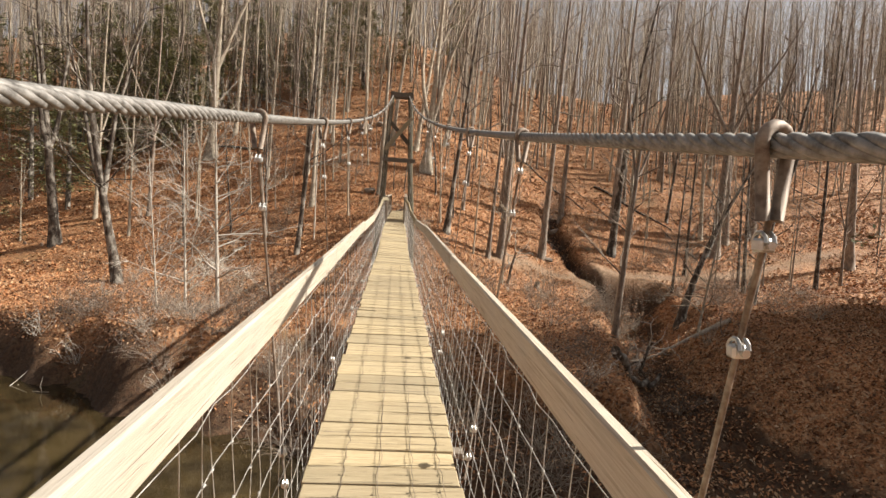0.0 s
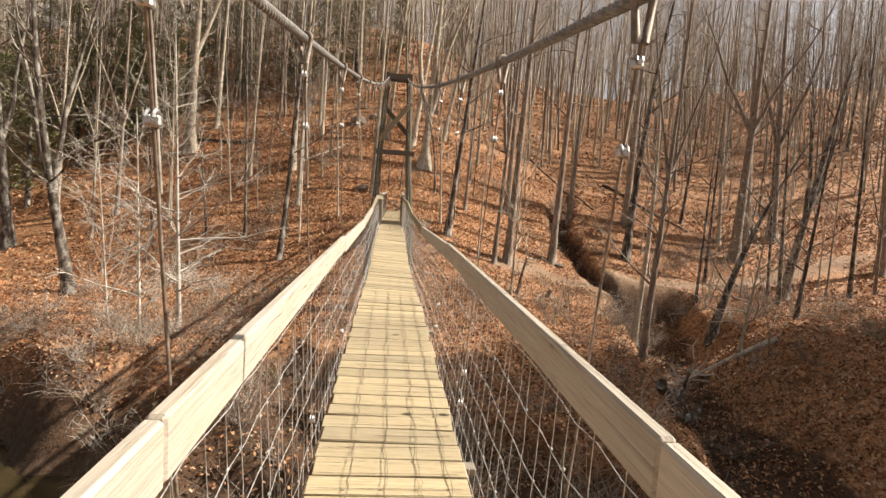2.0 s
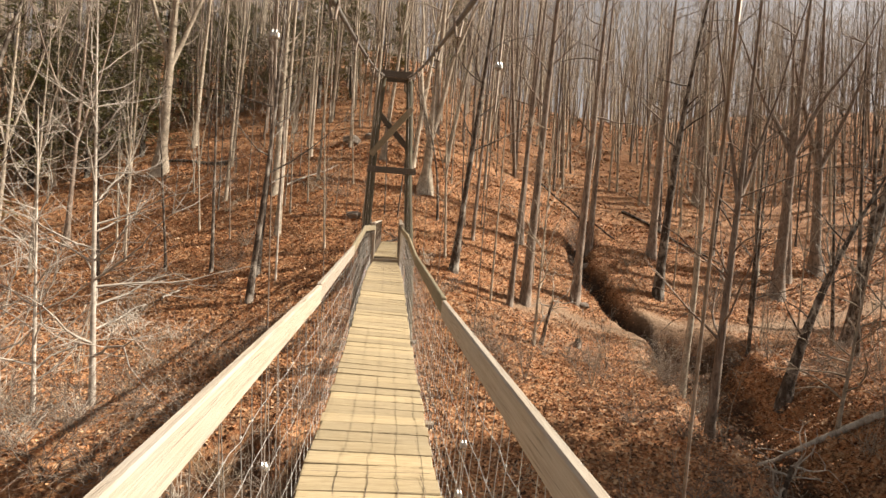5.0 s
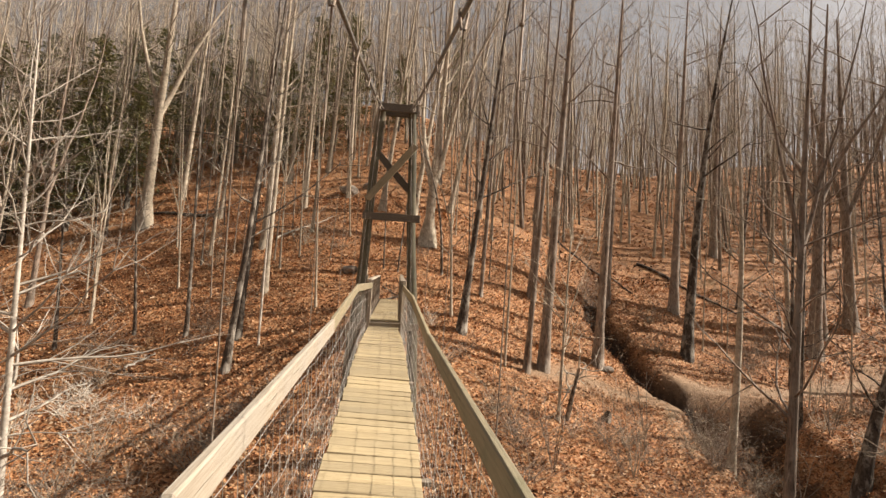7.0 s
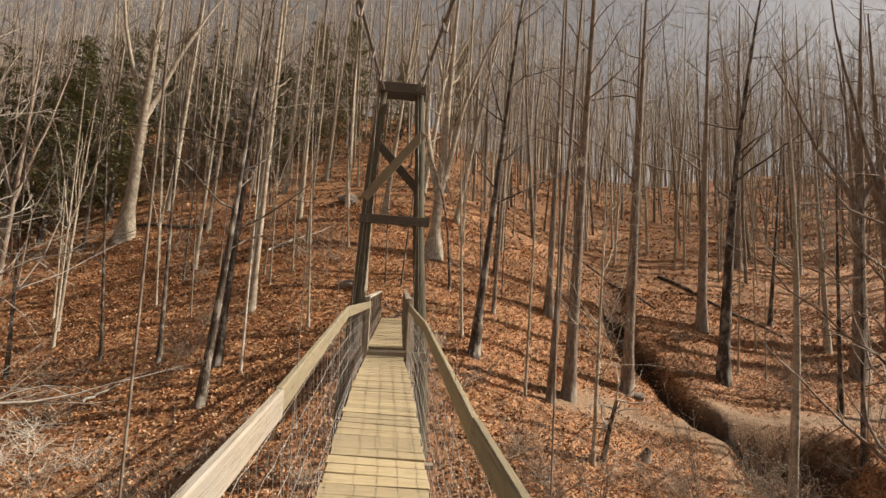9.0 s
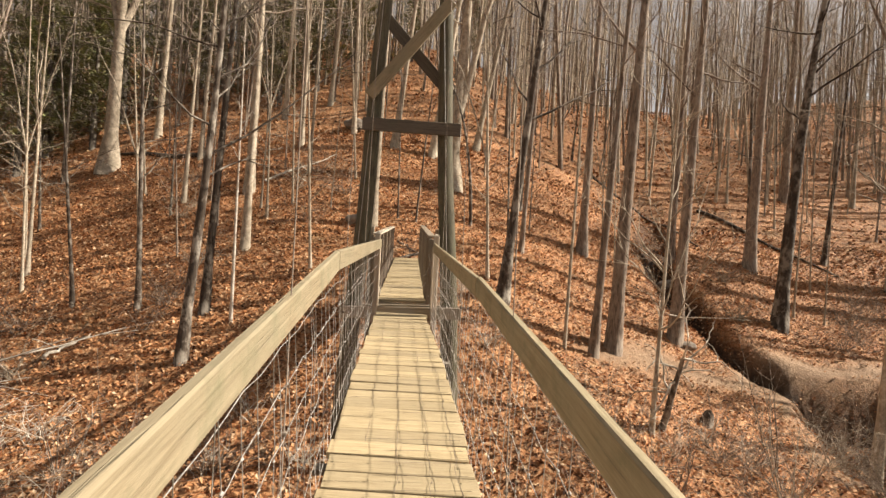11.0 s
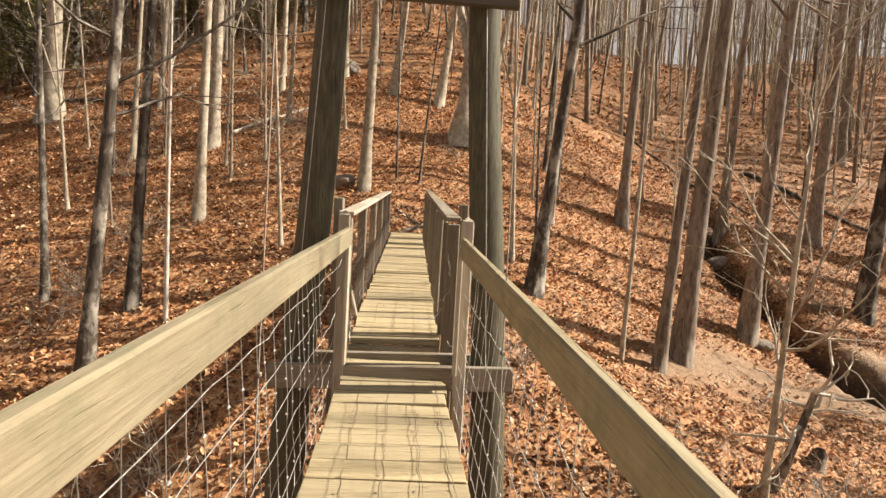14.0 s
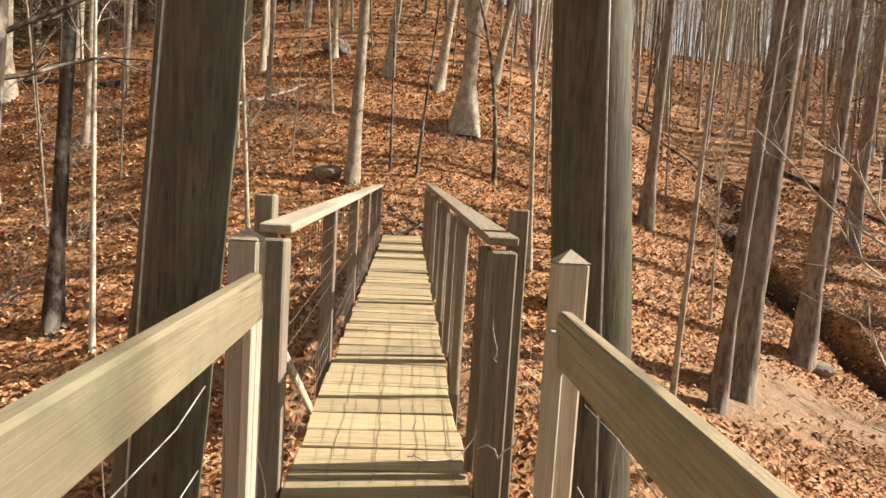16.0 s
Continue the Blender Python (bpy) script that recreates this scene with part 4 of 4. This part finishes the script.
def thicket(x, y, seed, height, stems, material, label):
    """A clump of thin whips springing from one foot."""
    r = np.random.default_rng(seed)
    b = Build()
    for _ in range(stems):
        a = r.uniform(0, 6.28)
        lp = limb_path((r.normal(0, 0.06), r.normal(0, 0.06), -0.1), (math.cos(a) * 0.3, math.sin(a) * 0.3, 1), height * r.uniform(0.6, 1.1), 9, 0.06, 0.02, r)
        b.tube(lp, np.linspace(0.016, 0.004, 10), 5, False)
        for _ in range(6):
            j = r.integers(3, 9)
            b.tube(limb_path(lp[j], r.normal(0, 0.7, 3) + np.array((0, 0, 0.7)), height * r.uniform(0.12, 0.3), 4, 0.15, 0.03, r), np.linspace(0.007, 0.003, 5), 4, False)
    ob = tagged(new("brush", b.mesh("brush", material)), label, "brush", "undergrowth")
    ob.location = (x, y, float(ground_z(x, y)))


WHIP = "clump of thin bare whips on the leafy bank"
for k, (cx, cy, ch) in enumerate(((6.7, 27.2, 3.4), (5.2, 24.6, 2.6), (2.6, 24.2, 2.2), (10.2, 24.6, 4.2), (14.6, 28.6, 4.0), (16.8, 32.2, 3.6), (12.6, 20.6, 3.6), (-6.3, 22.2, 1.8), (-8.9, 25.2, 1.7), (-12.0, 23.6, 2.4), (19.6, 31.0, 4.2), (17.4, 26.0, 4.4))):
    thicket(cx, cy, 300 + k, ch, 4 + k % 3, (BARK_BROWN, BARK_PALE)[k % 2], WHIP)

# ---- the wood behind: copies of eight trees ----
protos = []
for k in range(8):
    mat = (BROWN, PALE, DARK, PALE, BROWN, DARK, PALE, BROWN)[k]
    t = thing("tree", ("bare brown hardwood in the hillside wood", "bare pale beech in the hillside wood", "bare dark oak in the hillside wood")[(0, 1, 2, 1, 0, 2, 1, 0)[k]], "tree", "hillside wood")
    tr, cr = make_tree(500 + k, 17 + 1.3 * (k % 5), 0.10 + 0.02 * (k % 4), limbs=18, first=0.22, twigs=4, fork=(None, 0.45, None, 0.35)[k % 4], lean=0.02 * (k % 3 - 1), wander=0.09, stout=0.8)
    part("trunk", tr, mat, t)
    part("crown", cr, mat, t)
    protos.append(t)
rw = random.Random(23)
taken = [(o.location.x, o.location.y) for o in scene.objects if o.type == "EMPTY" and o.name.startswith("tree")]
used = set()
count = 0
tries = 0
while count < 165 and tries < 20000:
    tries += 1
    ty = rw.uniform(30, 78)
    tx = rw.uniform(-8 - ty * 0.62, 12 + ty * 0.75)
    if abs(tx - mid_x(ty)) < 3.0 and ty < 47:
        continue
    if ty < 46 and -14 < tx < 20:
        continue
    if line_gap(np.array(tx), np.array(ty), GULLY) < 1.6 or line_gap(np.array(tx), np.array(ty), FOOTPATH) < 1.2:
        continue
    if any((tx - a) ** 2 + (ty - b) ** 2 < 3.2 for a, b in taken):
        continue
    taken.append((tx, ty))
    k = rw.randrange(8)
    s = rw.choice((rw.uniform(0.28, 0.6), rw.uniform(0.6, 1.15)))
    m = pose(tx, ty, float(ground_z(tx, ty)) - 0.05, rw.uniform(-2.5, 2.5), rw.uniform(-2, 4), rw.uniform(0, 360))
    if k not in used:
        used.add(k)
        protos[k].matrix_basis = m
        protos[k].scale = (s, s, s)
    else:
        c = copy_thing(protos[k], m)
        c.scale = (s, s, s)
    count += 1


# young trees between the large trunks of the lower slopes
rs = random.Random(77)
young = 0
while young < 34:
    ty = rs.uniform(33, 47)
    tx = rs.uniform(-16, 20)
    if abs(tx - mid_x(ty)) < 2.2 or line_gap(np.array(tx), np.array(ty), GULLY) < 1.6 or line_gap(np.array(tx), np.array(ty), FOOTPATH) < 1.2:
        continue
    if any((tx - a) ** 2 + (ty - b) ** 2 < 1.4 for a, b in taken):
        continue
    taken.append((tx, ty))
    c = copy_thing(protos[rs.choice((1, 3, 6, 6, 2, 0))], pose(tx, ty, float(ground_z(tx, ty)) - 0.05, rs.uniform(-3, 3), rs.uniform(-2, 5), rs.uniform(0, 360)))
    s = rs.uniform(0.26, 0.5)
    c.scale = (s * 0.85, s * 0.85, s * 1.25)
    young += 1


def far_wood(seed, count, material, thick, label):
    """Hundreds of bare stems on the upper slopes, too many to count."""
    r = np.random.default_rng(seed)
    b = Build()
    done = 0
    while done < count:
        fy = r.uniform(60, 140) if r.random() < 0.84 else r.uniform(48, 62)
        fx = r.uniform(-12 - fy * 0.78, 14 + fy * 0.9)
        if fy < 52 and abs(fx + 3) < 4:
            continue
        h, rad = r.uniform(14, 27), thick * r.uniform(0.35, 1.0)
        z = float(ground_z(fx, fy))
        base = np.array((fx, fy, z - 0.2))
        ln = r.normal(0.01, 0.05, 2)
        pts = np.array([base + np.array((ln[0] * h * q, ln[1] * h * q, h * q)) + np.append(r.normal(0, 0.14, 2) * q, 0) for q in (0, 0.25, 0.5, 0.75, 1)])
        b.tube(pts, rad * np.array((1.1, 0.9, 0.65, 0.4, 0.1)), 4, False)
        for _ in range(12):
            q = r.uniform(0.15, 0.97)
            s0 = base + np.array((ln[0] * h * q, ln[1] * h * q, h * q))
            a = r.uniform(0, 6.28)
            lp = limb_path(s0, (math.cos(a), math.sin(a), r.uniform(0.4, 1.6)), h * r.uniform(0.08, 0.24), 2, 0.17, 0.05, r)
            b.tube(lp, np.linspace(max(rad * 0.25, 0.011), 0.007, 3), 3, False)
            for _ in range(3):
                b.tube(limb_path(lp[r.integers(1, 3)], r.normal(0, 0.6, 3) + np.array((0, 0, 0.6)), h * 0.09, 1, 0.2, 0.05, r), (0.008, 0.005), 3, False)
        done += 1
    ob = new("far_wood", b.mesh("far_wood", material))
    return tagged(ob, label, "woods", kind="stuff")


far_wood(31, 560, BARK_BROWN, 0.16, "bare brown winter trees covering the far hillsides")
far_wood(32, 1100, BARK_PALE, 0.12, "slim pale winter trees covering the far hillsides")


def evergreen(name, height, seed, label, group):
    """Hemlock: drooping boughs set with small flat sprays."""
    r = np.random.default_rng(seed)
    t = thing(name, label, "tree", group)
    trunk, crown = Build(), Build()
    trunk.tube([(0, 0, -0.3), (0.05, 0, height * 0.5), (0, 0.05, height)], (0.2, 0.12, 0.02), 7)
    verts, faces = [], []
    for k in range(90):
        u = r.uniform(0.10, 0.99)
        a = r.uniform(0, 6.28)
        ln = (1.03 - u) * height * 0.30 * r.uniform(0.55, 1.15) + 0.3
        bp = limb_path((0, 0, u * height), (math.cos(a), math.sin(a), 0.25), ln, 5, 0.1, -0.09, r)
        trunk.tube(bp, np.linspace(0.028, 0.005, 6), 4, False)
        for _ in range(int(16 + ln * 12)):
            j = r.uniform(0.2, 1.0) * 5
            i = min(int(j), 4)
            c = bp[i] + (bp[i + 1] - bp[i]) * (j - i) + r.normal(0, 0.16, 3)
            d = r.normal(0, 1, 3) * (1, 1, 0.35)
            d *= r.uniform(0.08, 0.2) / np.linalg.norm(d)
            w = np.cross(d, (0, 0, 1.0)) * r.uniform(0.25, 0.5) + r.normal(0, 0.01, 3)
            verts += [c - d, c + w, c + d, c - w]
            n = len(verts)
            faces.append((n - 4, n - 3, n - 2, n - 1))
    crown.add(verts, faces)
    part("trunk", trunk, BARK_DARK, t)
    part("crown", crown, EVERGREEN, t)
    return t


ever = [evergreen("evergreen_tree", 13, 71, "dark green hemlock among bare trees, far right ones unseen and added for shade", "hemlocks"), evergreen("evergreen_tree", 9, 72, "young green hemlock among bare trees, far right ones unseen and added for shade", "hemlocks")]
re_ = random.Random(5)
spots = [(re_.uniform(-46, -19), re_.uniform(44, 66)) for _ in range(20)] + [(-30, 33), (-27, 38), (-34, 36), (-24, 44), (-9, 62), (-4, 66), (3, 72), (-14, 57), (-40, 30), (-27, 43), (-24, 46), (-29, 48), (-22, 50), (-33, 44), (-26, 53), (-36, 50), (-31, 40), (-12.5, 52), (-10.5, 54.5), (-15, 55), (-8, 57), (-18, 53), (-12, 60)]
# unseen hemlocks added off to the right, to shade the ravine slope
spots += [(re_.uniform(27, 38), re_.uniform(8, 22)) for _ in range(26)]
for k, (ex, ey) in enumerate(spots):
    m = pose(ex, ey, float(ground_z(ex, ey)), 0, 0, re_.uniform(0, 360))
    if k < 2:
        ever[k].matrix_basis = m
    else:
        c = copy_thing(ever[k % 2], m)
        # the added shade trees, enlarged so that their shadows reach the ravine
        if ex > 20:
            c.scale = (1.8, 1.8, 1.7)


# ---- brush, logs, stones ----
def shrub_mesh(seed, size, stems):
    r = np.random.default_rng(seed)
    b = Build()
    for _ in range(stems):
        a = r.uniform(0, 6.28)
        p = limb_path((r.normal(0, 0.1), r.normal(0, 0.1), -0.05), (math.cos(a) * 0.8, math.sin(a) * 0.8, r.uniform(0.4, 1.6)), size * r.uniform(0.6, 1.2), 6, 0.2, -0.03, r)
        b.tube(p, np.linspace(0.009, 0.003, 7), 4, False)
        for _ in range(6):
            j = r.integers(1, 7)
            b.tube(limb_path(p[j], r.normal(0, 1, 3) + np.array((0, 0, 0.4)), size * r.uniform(0.15, 0.4), 1, 0.25, -0.02, r), (0.005, 0.003), 3, False)
    return b


shrubs = []
for k in range(4):
    b = shrub_mesh(900 + k, 1.0 + 0.35 * k, 12 + 3 * k)
    shrubs.append(tagged(new("brush", b.mesh("brush", (BARK_DEAD, BARK_BROWN, BARK_PALE, BARK_BROWN)[k])), ("bleached fallen twigs in a tangle", "bare brown brush", "bare pale brush", "bare brown tangled brush")[k] + " on the leafy ground", "brush", "undergrowth"))
rs = random.Random(77)
placed = 0
for zone, n in (((-16, -4, 14, 26), 34), ((1, 9, 15, 30), 22), ((8, 22, 16, 42), 44), ((-14, 2, 26, 42), 22), ((-3.5, 0.5, 24, 33), 8), ((-18, 5, 9, 20), 110)):
    for _ in range(n):
        bx, by = rs.uniform(zone[0], zone[1]), rs.uniform(zone[2], zone[3])
        if abs(bx - mid_x(by)) < 1.3 or line_gap(np.array(bx), np.array(by), CREEK) < (2.9 if n == 110 else 3.2) or (n == 110 and line_gap(np.array(bx), np.array(by), CREEK) > 9.5) or line_gap(np.array(bx), np.array(by), FOOTPATH) < 0.9:
            continue
        m = pose(bx, by, float(ground_z(bx, by)), 0, 0, rs.uniform(0, 360))
        if placed < 4:
            shrubs[placed].matrix_world = m
        else:
            copy_thing(shrubs[rs.randrange(4)], m)
        placed += 1


for bx, by, s in ((-12.3, 26.5, 1.7), (-11.7, 26.9, 1.5), (-11.0, 25.8, 1.6), (-12.4, 27.8, 1.4), (-13.2, 25.4, 1.6), (-10.2, 26.4, 1.3)):
    c = copy_thing(shrubs[0], pose(bx, by, float(ground_z(bx, by)), 0, 0, bx * 70))
    c.scale = (s, s, s * 0.7)


def log(x0, y0, x1, y1, r0, label, material=BARK_DARK, lift=0.6):
    b = Build()
    r = np.random.default_rng(int(abs(x0 * 7 + y0 * 3)))
    pts, rad = [], []
    for k in range(13):
        u = k / 12
        x, y = x0 + (x1 - x0) * u, y0 + (y1 - y0) * u
        pts.append((x + r.normal(0, 0.03), y + r.normal(0, 0.03), float(ground_z(x, y)) + r0 * lift))
        rad.append(r0 * (1 - 0.55 * u) * r.uniform(0.94, 1.06))
    b.tube(pts, rad, 9)
    for _ in range(4):
        k = r.integers(3, 11)
        b.tube(limb_path(pts[k], r.normal(0, 1, 3) + np.array((0, 0, 0.8)), r.uniform(0.4, 1.1), 4, 0.2, 0.05, r), np.linspace(rad[k] * 0.3, 0.008, 5), 5)
    return tagged(new("fallen_log", b.mesh("fallen_log", material)), label, "log", "fallen logs")


log(9.0, 49.5, 13.2, 43.5, 0.10, "long fallen trunk lying down the far slope")
log(15.5, 48, 21, 43, 0.13, "dark fallen trunk across the far bank")
log(-14.5, 44, -20, 45.5, 0.16, "fallen trunk lying along the hillside")
log(-9.5, 39.5, -6.8, 42.5, 0.07, "thin pale fallen branch on the slope", BARK_DEAD)
log(-2.9, 33.6, -1.8, 34.6, 0.07, "weathered log across the end of the ramp", BARK_DARK)
log(-3.1, 34.9, -2.0, 34.0, 0.05, "thin fallen branch at the end of the ramp", BARK_BROWN)
log(-11.9, 29.0, -11.2, 29.9, 0.05, "short pale broken stick standing in the leaves", BARK_DEAD, 4.0)
log(13.5, 21.5, 8.6, 23.4, 0.12, "dead limb fallen into the gully", BARK_DEAD)
log(-16.5, 16.6, -12.8, 15.8, 0.05, "bleached branch hanging over the creek bank", BARK_DEAD, 3.0)
log(5.6, 15.4, 9.4, 19.6, 0.16, "old dark trunk fallen across the gully", BARK_DARK, 2.2)


def stump(x, y, r, h):
    b = Build()
    b.tube([(0, 0, -0.1), (0, 0, h * 0.4), (0.02, 0, h * 0.8), (0.03, 0.01, h)], (r * 1.3, r, r * 0.8, r * 0.35), 9)
    o = tagged(new("stump", b.mesh("stump", BARK_DARK)), "small broken dark stump on the sandy bank", "stump")
    o.matrix_world = pose(x, y, float(ground_z(x, y)), 4, 8, 0)


stump(6.1, 29.35, 0.17, 0.42)


def stone(x, y, size, seed):
    bm = bmesh.new()
    bmesh.ops.create_icosphere(bm, subdivisions=3, radius=1)
    for v in bm.verts:
        v.co *= 1 + 0.28 * noise.noise(v.co * 1.3 + Vector((seed * 7.1, 0, 0))) + 0.08 * noise.noise(v.co * 4)
        v.co = Vector((v.co.x * size, v.co.y * size * 0.8, v.co.z * size * 0.6))
    me = bpy.data.meshes.new("boulder")
    bm.to_mesh(me)
    bm.free()
    me.materials.append(ROCK)
    o = tagged(new("boulder", me), "weathered sandstone boulder half sunk in leaves", "boulder", "boulders")
    o.matrix_world = pose(x, y, float(ground_z(x, y)) + size * 0.2, 0, 0, seed * 50)


stone(-6.4, 46.5, 0.7, 1)
stone(-5.2, 47.5, 0.5, 2)
stone(-4.9, 36.4, 0.45, 3)
stone(7.9, 33.9, 0.3, 4)
stone(9.9, 40.0, 0.6, 5)


# ---- fallen leaves near the bridge ----
def fallen_leaves(count, seed, span_x, span_y, span_s):
    r = np.random.default_rng(seed)
    x = r.uniform(*span_x, count)
    y = r.uniform(*span_y, count)
    keep = (line_gap(x, y, CREEK) > 3.4) & (r.uniform(0, 1, count) > np.maximum(0.97 * bare_earth(x, y), 0.6 * bay(x, y)))
    x, y = x[keep], y[keep]
    z = ground_z(x, y)
    n = len(x)
    a = r.uniform(0, 2 * math.pi, n)
    size = r.uniform(*span_s, n)
    tilt = r.normal(0, 0.6, n)
    u = np.stack([np.cos(a), np.sin(a), np.sin(tilt)], -1) * size[:, None]
    v = np.stack([-np.sin(a), np.cos(a), r.normal(0, 0.4, n)], -1) * (size * 0.62)[:, None]
    c = np.stack([x, y, z + 0.02 + r.uniform(0, 0.07, n)], -1)
    up = np.zeros((n, 3))
    up[:, 2] = size * r.uniform(0.1, 0.6, n)
    verts = np.stack([c - u, c + v + up, c + u, c - v + up], 1).reshape(-1, 3)
    i = np.arange(n)[:, None] * 4
    faces = np.concatenate([i + np.array((0, 1, 2)), i + np.array((0, 2, 3))], 0)
    me = bpy.data.meshes.new("fallen_leaves")
    me.from_pydata(verts.tolist(), [], faces.tolist())
    me.materials.append(LEAF)
    return tagged(new("fallen_leaves", me), "orange and brown fallen leaves lying thick on the ground", "leaves", kind="stuff")


fallen_leaves(200000, 5, (-20, 22), (6, 46), (0.034, 0.07))
fallen_leaves(40000, 6, (-60, 62), (44, 90), (0.08, 0.15))
fallen_leaves(34000, 7, (22, 48), (14, 46), (0.06, 0.12))
fallen_leaves(16000, 8, (-46, -20), (16, 46), (0.06, 0.12))
